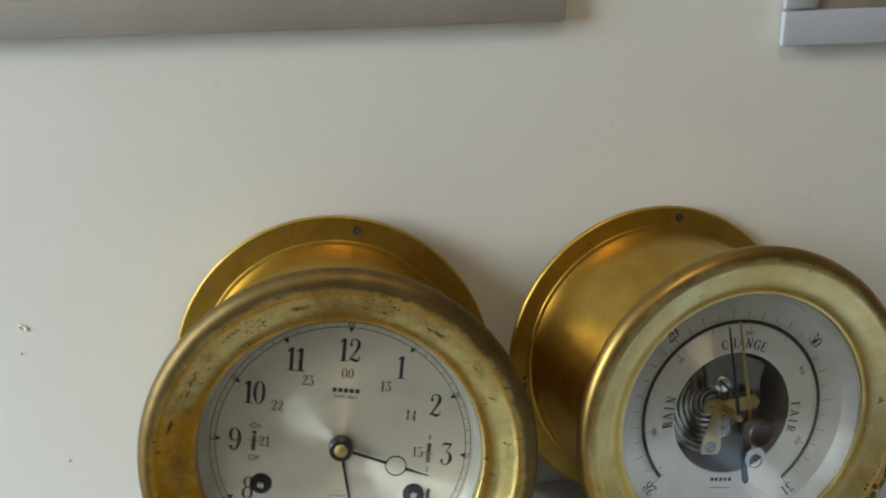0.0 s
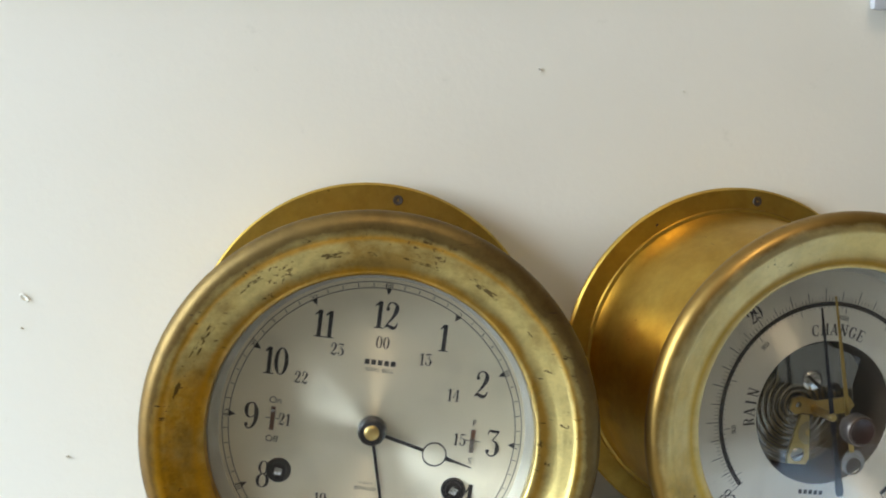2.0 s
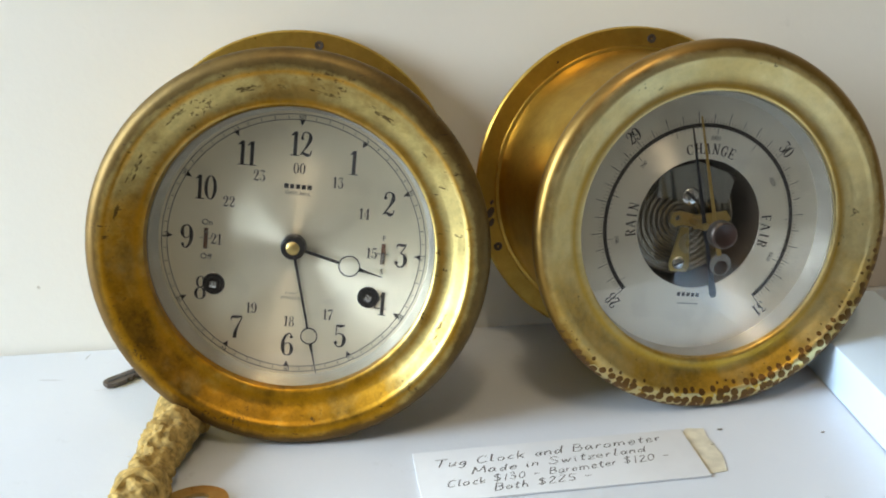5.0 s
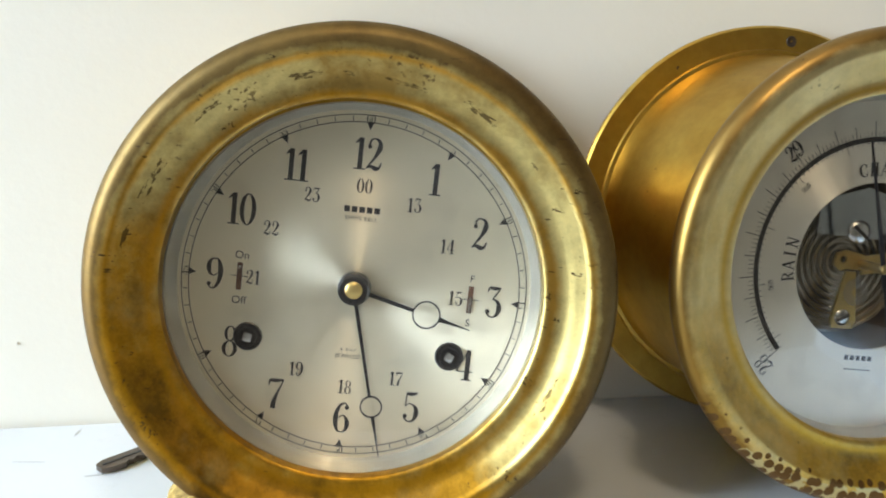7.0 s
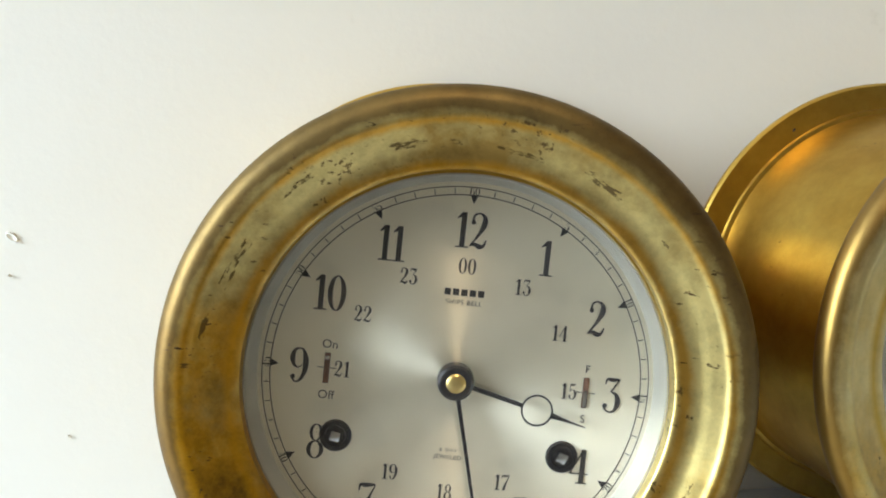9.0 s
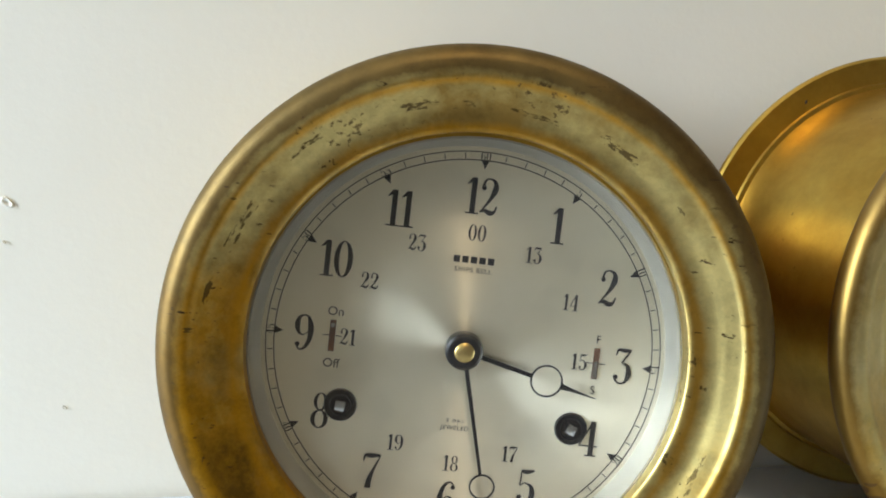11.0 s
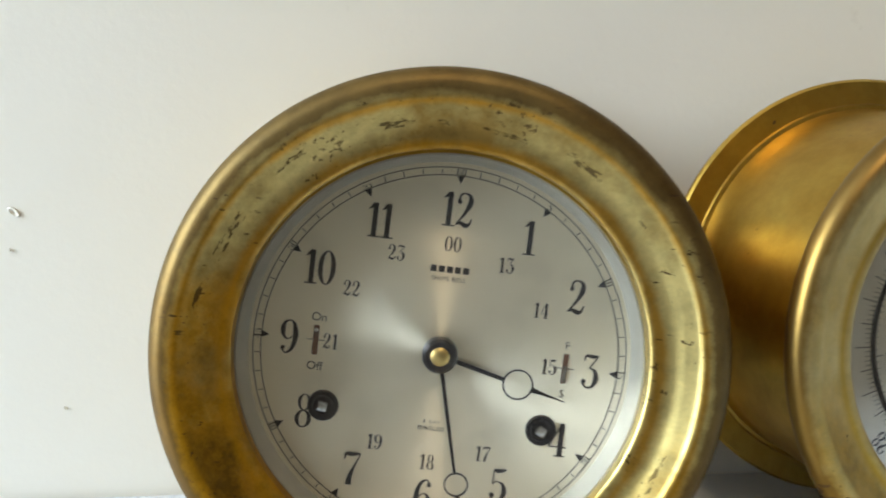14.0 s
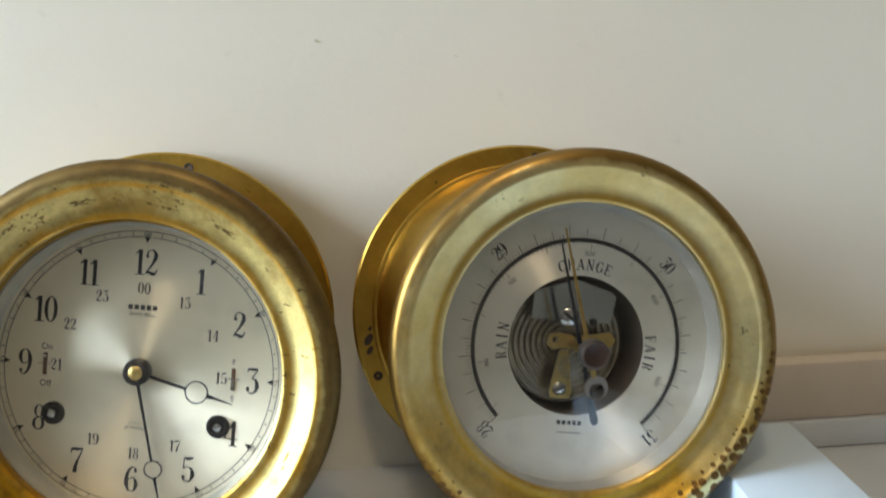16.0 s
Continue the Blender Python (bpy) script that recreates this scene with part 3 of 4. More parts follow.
def pierced(axis, at, thick, a0, a1, h0, h1, w0, w1, z0, z1):
    """A wall with one window opening through it."""
    bm = bmesh.new()
    for p0, p1, q0, q1 in ((a0, w0, h0, h1), (w1, a1, h0, h1), (w0, w1, h0, z0), (w0, w1, z1, h1)):
        add_bm(bm, box(at, at + thick, p0, p1, q0, q1) if axis == "x" else box(p0, p1, at, at + thick, q0, q1))
    return bm


wall("wall_west", pierced("x", -1.92, 0.12, -3.3, 0.12, 0, 2.45, -0.89, -0.15, 1.0, 2.2), ROOM, "unseen dull beige side wall with a window opening")
wall("wall_south", box(-1.92, 2.32, -3.42, -3.3, 0, 2.45), ROOM, "unseen dull beige wall added to close the back of the room")


def window(name, axis, at, a0, a1, z0, z1):
    mid, half = (a0 + a1) / 2, 0.02
    win = tagged(new(name), "white wooden window frame with clear panes", "window", kind="structure")
    def bar(label, p0, p1, q0, q1):
        b = box(at - half, at + half, p0, p1, q0, q1, 0.004) if axis == "x" else box(p0, p1, at - half, at + half, q0, q1, 0.004)
        part(label, b, SHELF, win)
    bar("sill_rail", a0, a1, z0, z0 + 0.05)
    bar("top_rail", a0, a1, z1 - 0.05, z1)
    bar("stile", a0, a0 + 0.05, z0 + 0.05, z1 - 0.05)
    bar("stile", a1 - 0.05, a1, z0 + 0.05, z1 - 0.05)
    bar("mullion", mid - 0.02, mid + 0.02, z0 + 0.05, z1 - 0.05)
    return win


window("window_1", "x", -1.86, -0.89, -0.15, 1.0, 2.2)

# ---- the shelf and what is fixed to the wall ----
tagged(link("shelf", box(-0.95, 1.05, -0.285, -0.0015, 0.868, 0.90, 0.003), SHELF), "white painted shelf board with scuffs against the wall", "shelf", kind="structure")
for x in (-0.6, 0.1, 0.8):
    bracket = tagged(new("shelf_bracket"), "white painted wooden bracket under the shelf", "bracket", "brackets under the shelf")
    bracket.location = (x, -0.0015, 0.868)
    part("upright", box(-0.012, 0.012, -0.02, 0, -0.2, 0, 0.002), SHELF, bracket)
    part("arm", box(-0.012, 0.012, -0.22, -0.02, -0.022, 0, 0.002), SHELF, bracket)

tagged(link("wall_strip", box(0.245, 0.80, -0.014, -0.0015, 0.9137, 0.9410, 0.002), STRIP), "low greyish-brown painted wooden strip along the wall", "strip", kind="structure")

tagged(link("wall_ledge", box(0.245, 0.80, -0.0155, -0.0015, 0.9003, 0.9135, 0.0015), SHELF), "low white painted ledge under the strip on the wall", "ledge", kind="structure")


def hung_frame(x0, x1, z0, z1, rail, label):
    f = thing("picture_frame", Matrix.Translation(((x0 + x1) / 2, -0.001, z0)), label, "picture frame", "frames hung on the wall")
    w, h, e, d = (x1 - x0) / 2, z1 - z0, 0.016, 0.005
    part("bottom_rail", box(-w, w, -d, 0, 0, e, 0.0025), rail, f)
    part("top_rail", box(-w, w, -d, 0, h - e, h, 0.0025), rail, f)
    part("side_rail", box(-w, -w + e, -d, 0, e, h - e, 0.0025), rail, f)
    part("side_rail", box(w - e, w, -d, 0, e, h - e, 0.0025), rail, f)
    part("panel", box(-w + e, w - e, -d * 0.6, 0, e, h - e), FRAME_BROWN, f, "plain dark brown panel")
    return f


hung_frame(-0.34, 0.107, 1.1320, 1.42, FRAME_TAUPE, "taupe grey painted frame round a brown panel, hung on the wall")
hung_frame(0.205, 0.62, 1.1175, 1.40, FRAME_GREY, "grey-blue painted frame round a brown panel, hung on the wall")

# small dents and marks on the wall
for x, z, r in ((-0.1373, 1.0035, 0.0016), (-0.1395, 0.9905, 0.0005), (-0.126, 0.9330, 0.0006), (0.071, 1.094, 0.0005), (0.131, 1.085, 0.0004)):
    dent = lathe([(r, 0.0), (0.8 * r, -0.0006), (0.4 * r, -0.0003), (0, 0.0002)], 14)
    dent.transform(Matrix.Translation((x, -0.0001, z)) @ Matrix.Rotation(0.7, 4, "Y") @ Matrix.Diagonal((1.5, 1, 0.8, 1)))
    tagged(link("paint_chip", dent, WALL), "tiny raised chip in the white wall paint", "paint chip", "chips in the wall paint")

# white bar that lies on the shelf beside the barometer
tagged(link("painted_bar", box(0.2250, 0.2690, -0.268, -0.034, 0.9003, 0.9215, 0.0012), BAR), "smooth white painted wooden bar lying on the shelf", "bar")


# ---- brass instrument cases ----
def case(parent, shift, r_bezel, crest, opening, back, flange, hole_turns, mats, front, hole_r, deep):
    """Bezel, barrel and wall flange. flange: radius, y of its front, shift x, shift z."""
    m_bezel, m_case = mats
    fr, fy, sx, sz = flange
    y0 = front
    q = opening + 0.0040
    w = crest - q
    sweep = smooth_profile([(r_bezel - 0.0032, y0 + 0.0108), (r_bezel - 0.0006, y0 + 0.0078), (r_bezel, y0 + 0.0052), (r_bezel - 0.0007, y0 + 0.0030), (r_bezel - 0.0022, y0 + 0.0013), (r_bezel - 0.0044, y0 + 0.0003),
                            (crest - 0.0004, y0 + 0.0003), (crest - 0.24 * w, y0 + 0.0016), (crest - 0.50 * w, y0 + 0.56 * deep), (crest - 0.76 * w, y0 + 0.84 * deep), (q, y0 + deep), (opening + 0.0014, y0 + deep + 0.0004)], 7)
    lip = [(opening + 0.0006, y0 + deep + 0.0006), (opening + 0.0001, y0 + deep + 0.0011), (opening, y0 + deep + 0.0020)]
    back_y = y0 + max(0.0109, deep + 0.0040)
    prof = [(back + 0.001, back_y), (r_bezel - 0.0045, back_y), *sweep, *lip, (opening, back_y)]
    part("bezel", lathe([(r, y, shift[0], shift[1]) for r, y in prof], 192, True), m_bezel, parent)
    yb = back_y + 0.0001
    n = 14
    barrel = []
    for k in range(n + 1):
        t = k / n
        y = yb + (fy - yb) * t
        r = back + 0.0012 * math.sin(math.pi * t)
        if k == n:
            r += 0.0010
        s = (y - 0.0) / fy if y > 0 else 0.0
        barrel.append((r, y, sx * s, sz * s))
    inner = [(back - 0.002, y, x, z) for r, y, x, z in reversed(barrel)]
    part("barrel", lathe(barrel + inner, 128, True), m_case, parent)
    holes = [(math.sin(radians(a)), math.cos(radians(a))) for a in hole_turns]
    ring = [(back - 0.001, fy - 0.0010), (back + 0.0012, fy - 0.0012), (back + 0.0020, fy - 0.0009), (back + 0.0024, fy), (fr - 0.0008, fy), (fr, fy + 0.0008), (fr, fy + 0.0022), (fr - 0.0006, fy + 0.0028)]
    ring = [(r, y, sx, sz) for r, y in ring] + [(back - 0.001, fy + 0.0028, sx, sz)]
    fl = part("flange", lathe(ring, 160, True), m_case, parent)
    for hx, hz in holes:
        # no hole is cut: a dark button stands for its shade
        sc = lathe([(0, fy + 0.0001), (0.0011, fy - 0.0002), (0.0019, fy - 0.0003), (0.0024, fy + 0.0006)], 24)
        bmesh.ops.translate(sc, vec=(sx + hole_r * hx, 0, sz + hole_r * hz), verts=sc.verts)
        part("screw_hole", sc, DARK, fl, "countersunk screw hole, its shade drawn as a dark button")
    return fl


TURN = Matrix(((0.98873, 0.06779, 0.13350, 0.00050), (-0.08543, 0.98768, 0.13112, -0.07401), (-0.12297, -0.14104, 0.98234, 0.97416), (0, 0, 0, 1)))

# ---- the clock ----
clock = thing("ship_clock", TURN, "round tarnished brass ship's bell clock leaning on the wall", "clock")
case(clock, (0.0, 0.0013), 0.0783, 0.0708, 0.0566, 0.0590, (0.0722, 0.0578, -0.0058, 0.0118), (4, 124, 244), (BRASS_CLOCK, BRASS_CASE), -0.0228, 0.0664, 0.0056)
dial = part("dial", lathe([(0, 0.0), (0.02, 0.0), (0.04, 0.0), (0.0556, 0.0), (0.0556, 0.0012), (0, 0.0012)], 128), DIAL, clock, "silvered dial with black figures")
part("reflector_ring", lathe(smooth_profile([(0.0545, -0.0004), (0.0552, -0.0030), (0.0563, -0.0068), (0.0565, -0.0080)], 3) + [(0.0572, -0.0080), (0.0572, 0.0010), (0.0545, 0.0010)], 128, True), SILVER, clock, "bright silver ring round the dial")
pane = part("glass", lathe([(0, -0.0098), (0.0568, -0.0098), (0.0568, -0.0084), (0, -0.0084)], 96), GLASS, clock, "clear flat glass")
pane.visible_shadow = False
INKY = -0.00012
for name, r0, r1 in (("minute_ring", 0.0508, 0.05108), ("minute_ring", 0.0530, 0.05325)):
    part(name, lathe([(r0, INKY), (r1, INKY)], 160), INK_PALE, dial, smooth=False)
for k in range(60):
    a = radians(6 * k)
    if k % 5:
        b = box(-0.00013, 0.00013, INKY - 0.00003, INKY, 0.0513, 0.0526)
        b.transform(Matrix.Rotation(a, 4, "Y"))
        part("minute_mark", b, INK_PALE, dial, smooth=False)
    else:
        tri = plate([(-0.00105, 0.0509), (0.00105, 0.0509), (0, 0.0486)], INKY - 0.00004, INKY)
        tri.transform(Matrix.Rotation(a, 4, "Y"))
        part("hour_mark", tri, INK, dial, smooth=False)
        printed("minute_figure", figures(str(k or 60), 0.0024, 0.05), dial, 0.05205 * math.sin(a), INKY - 0.00005, 0.05205 * math.cos(a), 6 * k + (180 if 15 < k < 45 else 0), INK)
for h in range(1, 13):
    a = radians(30 * h)
    rx, rz = 0.0423 * math.sin(a), 0.0415 * math.cos(a)
    if h in (3, 9):
        rx *= 1.02
    printed("hour_figure", figures(str(h), 0.0098, -0.03 if h != 11 else -0.06), dial, rx, INKY - 0.00005, rz, 0)
    if h not in (4, 8):
        text = "00" if h == 12 else str(h + 12)
        printed("day_hour_figure", figures(text, 0.0044, 0.04), dial, 0.0313 * math.sin(a), INKY - 0.00005, 0.0316 * math.cos(a), 0)
bars = bmesh.new()
for k in range(5):
    add_bm(bars, plate([(-0.0055 + 0.0023 * k, -0.0009), (-0.0038 + 0.0023 * k, -0.0009), (-0.0038 + 0.0023 * k, 0.0009), (-0.0055 + 0.0023 * k, 0.0009)], -0.00002, 0.0))
printed("maker_mark", bars, dial, 0.0, INKY - 0.00004, 0.0243, 0, INK)
printed("lettering", letters("SHIPS BELL", 0.0013, 1.15), dial, 0.0, INKY - 0.00005, 0.0216, 0)
printed("lettering", letters("8 DAY", 0.0009, 1.5), dial, 0.0, INKY - 0.00005, -0.0197, 0)
printed("lettering", letters("JEWELED", 0.0012, 1.15), dial, 0.0, INKY - 0.00005, -0.0217, 0)
printed("lettering", letters("On", 0.0024), dial, -0.0351, INKY - 0.00005, 0.0067, 0)
printed("lettering", letters("Off", 0.0024), dial, -0.0351, INKY - 0.00005, -0.0074, 0)
printed("lettering", letters("F", 0.0022), dial, 0.0359, INKY - 0.00005, 0.0066, 0)
printed("lettering", letters("S", 0.0022), dial, 0.0359, INKY - 0.00005, -0.0073, 0)
SLOT = plain("slot_brown", (0.10, 0.045, 0.025), 0.5, 0, 0.3, 400)
for x in (-0.0355, 0.0359):
    part("lever_slot", plate([(x - 0.0008, -0.0043), (x + 0.0008, -0.0043), (x + 0.0008, 0.0042), (x - 0.0008, 0.0042)], INKY - 0.00006, INKY), SLOT, dial, "narrow brown slot", False)
    part("slot_mark", plate([(x - 0.0026, -0.00012), (x + 0.0026, -0.00012), (x + 0.0026, 0.00012), (x - 0.0026, 0.00012)], INKY - 0.00003, INKY), INK_PALE, dial, "", False)
part("strike_lever", lathe([(0, -0.0016), (0.0006, -0.0015), (0.0007, 0.0)], 16), STEEL, dial).location = (-0.0355, 0, 0.0030)
part("regulator_rack", box(0.0354, 0.0364, -0.0005, -0.0002, -0.0040, 0.0006), STEEL, dial)
for x, turn in ((-0.0314, 8), (0.0314, 24)):
    w = part("winding_hole", lathe([(0.0026, 0.0001), (0.0030, -0.0009), (0.0042, -0.0009), (0.0045, -0.0003), (0.0045, 0.0)], 48), BLACK, dial, "black winding hole collar")
    w.location = (x, 0, -0.0186)
    part("winding_well", lathe([(0.0029, -0.0003), (0, -0.0003)], 32), BLACK, w)
    arb = box(-0.00135, 0.00135, -0.0018, -0.0003, -0.00135, 0.00135, 0.0002)
    arb.transform(Matrix.Rotation(radians(turn), 4, "Y"))
    part("winding_square", arb, STEEL, w, "square steel winding arbor")


def ring_hand(name, r_ring, ring_r, tip, w0, w1, turn, y, tail=0.0):
    """A thin hand with an open ring on it."""
    bm = bmesh.new()
    th = 0.0005
    add_bm(bm, plate([(-w0 / 2, tail), (w0 / 2, tail), (w1 / 2, r_ring - ring_r + 0.0002), (-w1 / 2, r_ring - ring_r + 0.0002)], y, y + th))
    add_bm(bm, plate(circle(0, r_ring, ring_r, 48), y, y + th, [circle(0, r_ring, ring_r - 0.00045, 48)]))
    add_bm(bm, plate([(-w1 * 0.75, r_ring + ring_r - 0.0002), (w1 * 0.75, r_ring + ring_r - 0.0002), (w1 * 0.42, (r_ring + tip) / 2), (0.00008, tip), (-0.00008, tip), (-w1 * 0.42, (r_ring + tip) / 2)], y, y + th))
    bm.transform(Matrix.Rotation(radians(turn), 4, "Y"))
    return part(name, bm, BLACK, clock, "thin black hand with an open ring", False)


ring_hand("hour_hand", 0.0236, 0.0044, 0.0378, 0.0013, 0.0011, 104.0, -0.0028)
ring_hand("minute_hand", 0.0372, 0.0035, 0.0535, 0.0012, 0.0008, 166.2, -0.0040)
hub = part("hub", lathe([(0, -0.0046), (0.0042, -0.0046), (0.0049, -0.0040), (0.0051, -0.0026), (0.0051, 0.0)], 56), BLACK, clock, "round black hub")
part("hub_cap", lathe([(0, -0.0056), (0.0020, -0.0055), (0.0026, -0.0050), (0.0027, -0.0044)], 40), BRASS_FINE, hub, "domed brass cap")

# ---- the barometer ----
BARO = TURN @ Matrix.Translation((0.1656, 0.0132, 0.0220)) @ Matrix.Rotation(radians(10.0), 4, "Z") @ Matrix.Rotation(radians(-0.97), 4, "X") @ Matrix.Rotation(radians(0.41), 4, "Y")
baro = thing("barometer", BARO, "round brass barometer with spotted lower rim on the shelf", "barometer")
fl = case(baro, (0.0008, 0.0005), 0.0760, 0.0695, 0.0555, 0.0618, (0.0726, 0.0574, -0.0102, 0.0066), (1.3, 121, 241), (BRASS_BARO, BRASS_CASE), -0.0175, 0.0676, 0.0056)
for a, r, s in ((255, 0.0668, 0.0032), (251, 0.0672, 0.0024), (259, 0.0656, 0.0014), (322, 0.0670, 0.0008)):
    patch = lathe([(s, 0.0002), (0.6 * s, -0.00025), (0, -0.0003)], 11)
    patch.transform(Matrix.Translation((-0.0102 + r * math.sin(radians(a)), 0.0576, 0.0066 + r * math.cos(radians(a)))) @ Matrix.Rotation(0.4, 4, "Y") @ Matrix.Diagonal((0.8, 1, 1.4, 1)))
    part("corroded_patch", patch, DARK, fl, "dark corroded patch")
card_dial = part("dial", lathe([(0.0273, 0.0), (0.035, 0.0), (0.045, 0.0), (0.0541, 0.0), (0.0541, 0.0008), (0.0273, 0.0008)], 128, True), DIAL_BARO, baro, "silvered ring dial with a black scale")
part("reflector_ring", lathe(smooth_profile([(0.0535, -0.0004), (0.0543, -0.0030), (0.0553, -0.0068), (0.0556, -0.0080)], 3) + [(0.0562, -0.0080), (0.0562, 0.0010), (0.0535, 0.0010)], 128, True), SILVER, baro, "bright silver ring round the dial")
pane = part("glass", lathe([(0, -0.0158), (0.018, -0.0151), (0.036, -0.0132), (0.0558, -0.0098), (0.0558, -0.0084), (0.036, -0.0118), (0.018, -0.0137), (0, -0.0144)], 96), GLASS, baro, "clear slightly domed glass")
pane.visible_shadow = False


def arc(r0, r1, a0, a1, n=120):
    bm = bmesh.new()
    rows = [[bm.verts.new((r * math.sin(radians(a0 + (a1 - a0) * k / n)), INKY - 0.00004, r * math.cos(radians(a0 + (a1 - a0) * k / n)))) for r in (r0, r1)] for k in range(n + 1)]
    for (a, b), (c, d) in zip(rows, rows[1:]):
        bm.faces.new((a, b, d, c))
    return bm


part("scale_arc", arc(0.0404, 0.0420, -135, 135), INK, card_dial, "", False)
for k in range(151):
    long = k % 50 == 0
    mid = k % 5 == 0
    r1 = 0.0492 if long else (0.0462 if k % 10 == 0 else 0.0450) if mid else 0.0432
    b = box(-0.00013 if mid else -0.00008, 0.00013 if mid else 0.00008, INKY - 0.00003, INKY, 0.0420, r1 + 0.0007)
    b.transform(Matrix.Rotation(radians(-135 + 1.8 * k), 4, "Y"))
    part("scale_mark", b, INK if mid else INK_PALE, card_dial, "", False)
for k in range(101):
    a = -135 + (948.2 + k - 948.2) * 2.66
    if a > 135:
        break
    b = box(-0.00011, 0.00011, INKY - 0.00003, INKY, 0.0378 if k % 10 == 2 else 0.0396, 0.0407)
    b.transform(Matrix.Rotation(radians(a), 4, "Y"))
    part("scale_mark", b, INK if k % 10 == 2 else INK_PALE, card_dial, "", False)
for text, a in (("28", -136), ("29", -45), ("30", 45), ("31", 136)):
    printed("scale_figure", figures(text, 0.0054, 0.03), card_dial, 0.0480 * math.sin(radians(a)), INKY - 0.00005, 0.0480 * math.cos(radians(a)), a, INK)
for text, a in (("960", -104), ("980", -50.5), ("1000", 2.7), ("1020", 56), ("1040", 109)):
    printed("scale_figure", figures(text, 0.0019, 0.05), card_dial, 0.0362 * math.sin(radians(a)), INKY - 0.00005, 0.0362 * math.cos(radians(a)), a, INK_PALE)
for word, mid, step, r in (("RAIN", -90, 6.9, 0.0302), ("CHANGE", 1.0, 6.9, 0.0317), ("FAIR", 92, 6.9, 0.0302)):
    w = bmesh.new()
    for k, ch in enumerate(word):
        a = mid + step * (k - (len(word) - 1) / 2)
        add_bm(w, capital(ch), Matrix.Translation((r * math.sin(radians(a)), INKY - 0.00006, r * math.cos(radians(a)))) @ Matrix.Rotation(radians(a), 4, "Y") @ Matrix.Scale(0.0043, 4))
    part("lettering", w, INK, card_dial, "", False)
bars = bmesh.new()
for k in range(5):
    add_bm(bars, plate([(-0.0052 + 0.0021 * k, -0.0008), (-0.0037 + 0.0021 * k, -0.0008), (-0.0037 + 0.0021 * k, 0.0008), (-0.0052 + 0.0021 * k, 0.0008)], -0.00002, 0.0))
add_bm(bars, plate([(-0.0048, -0.0040), (0.0048, -0.0040), (0.0048, -0.0037), (-0.0048, -0.0037)], -0.00002, 0.0))
printed("maker_mark", bars, card_dial, 0.0, INKY - 0.00004, -0.0302, 0, INK_PALE)

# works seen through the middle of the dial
# shade inside the case is put into the well's dark brown
part("works_well", lathe([(0.0273, 0.0004), (0.0278, 0.014), (0.0268, 0.0240), (0, 0.0240)], 64), DARK, baro, "inside of the case, coloured dark for its shade")
caps = []
for k in range(9):
    r = 0.0235 - 0.0024 * k
    caps += [(r, 0.0180), (r - 0.0006, 0.0163), (r - 0.0012, 0.0163), (r - 0.0018, 0.0180)]
cap = part("capsule", lathe([(0.0240, 0.0236), (0.0240, 0.0178), *caps, (0, 0.0178)], 96), CAPSULE, baro, "ribbed metal vacuum capsule")
cap.location = (-0.0005, 0, -0.001)
top_plate = plate([(-0.0165, 0.0085), (0.0155, 0.0085), (0.0175, 0.0205), (0.0, 0.0252), (-0.0165, 0.0195)], 0.0085, 0.0093)
part("bridge_plate", top_plate, MIRROR, baro, "polished steel bridge plate", False)
screw(baro, -0.0014, 0.0080, 0.0102, 0.0040, STEEL, 35)
part("bushing", lathe([(0, 0.0070), (0.0014, 0.0072), (0.0017, 0.0082)], 24), BLACK, baro).location = (0.0085, 0, 0.0088)
lever = plate([(-0.0100, -0.0010), (-0.0095, 0.0030), (-0.0060, 0.0042), (0.0005, 0.0030), (0.0022, 0.0006), (0.0005, -0.0022), (-0.0050, -0.0020), (-0.0075, -0.0028)], 0.0062, 0.0072, [circle(-0.0068, 0.0010, 0.0012, 16)])
part("lever", lever, BRASS_FINE, baro, "brass lever", False)
arm = plate([(-0.0040, -0.0030), (-0.0005, -0.0030), (0.0022, -0.0195), (0.0012, -0.0222), (-0.0062, -0.0222), (-0.0070, -0.0195)], 0.0080, 0.0090)
part("arm", arm, BRASS_FINE, baro, "tapered brass arm", False)
screw(baro, -0.0030, 0.0078, -0.0185, 0.0028, STEEL, -30)
part("pivot_bridge", plate([(0.0030, -0.0040), (0.0175, -0.0010), (0.0190, 0.0020), (0.0165, 0.0050), (0.0030, 0.0022)], 0.0100, 0.0110), BRASS_FINE, baro, "brass bridge", False)
coil = bmesh.new()
line = []
for k in range(70):
    a, r = k * 0.36, 0.0016 + 0.000045 * k
    line.append((0.0005 + r * math.cos(a), -0.0095 + 1.0 * r * math.sin(a), 0.00025))
ribbon(coil, line, 1)
coil.transform(Matrix.Translation((0, 0.0076, 0)))
part("hairspring", coil, STEEL, baro, "fine coiled spring", False)

NEEDLE = -16.0
nb = bmesh.new()
add_bm(nb, plate([(-0.0010, -0.006), (0.0010, -0.006), (0.00028, 0.0415), (-0.00028, 0.0415)], -0.0060, -0.0056))
add_bm(nb, plate([(-0.0006, -0.004), (0.0006, -0.004), (0.0011, -0.019), (-0.0011, -0.019)], -0.0060, -0.0056))
add_bm(nb, plate([(-0.0011, -0.0185), (0.0011, -0.0185), (0.0016, -0.0290), (0.0009, -0.0306), (-0.0009, -0.0306), (-0.0016, -0.0290)], -0.0060, -0.0056))
nb.transform(Matrix.Rotation(radians(NEEDLE), 4, "Y"))
needle = part("pressure_needle", nb, BLUED, baro, "dark blued steel needle with a paddle tail", False)
part("needle_collet", lathe([(0, -0.0072), (0.0011, -0.0070), (0.0016, -0.0060), (0.0016, 0.0070)], 24), BRASS_FINE, baro)

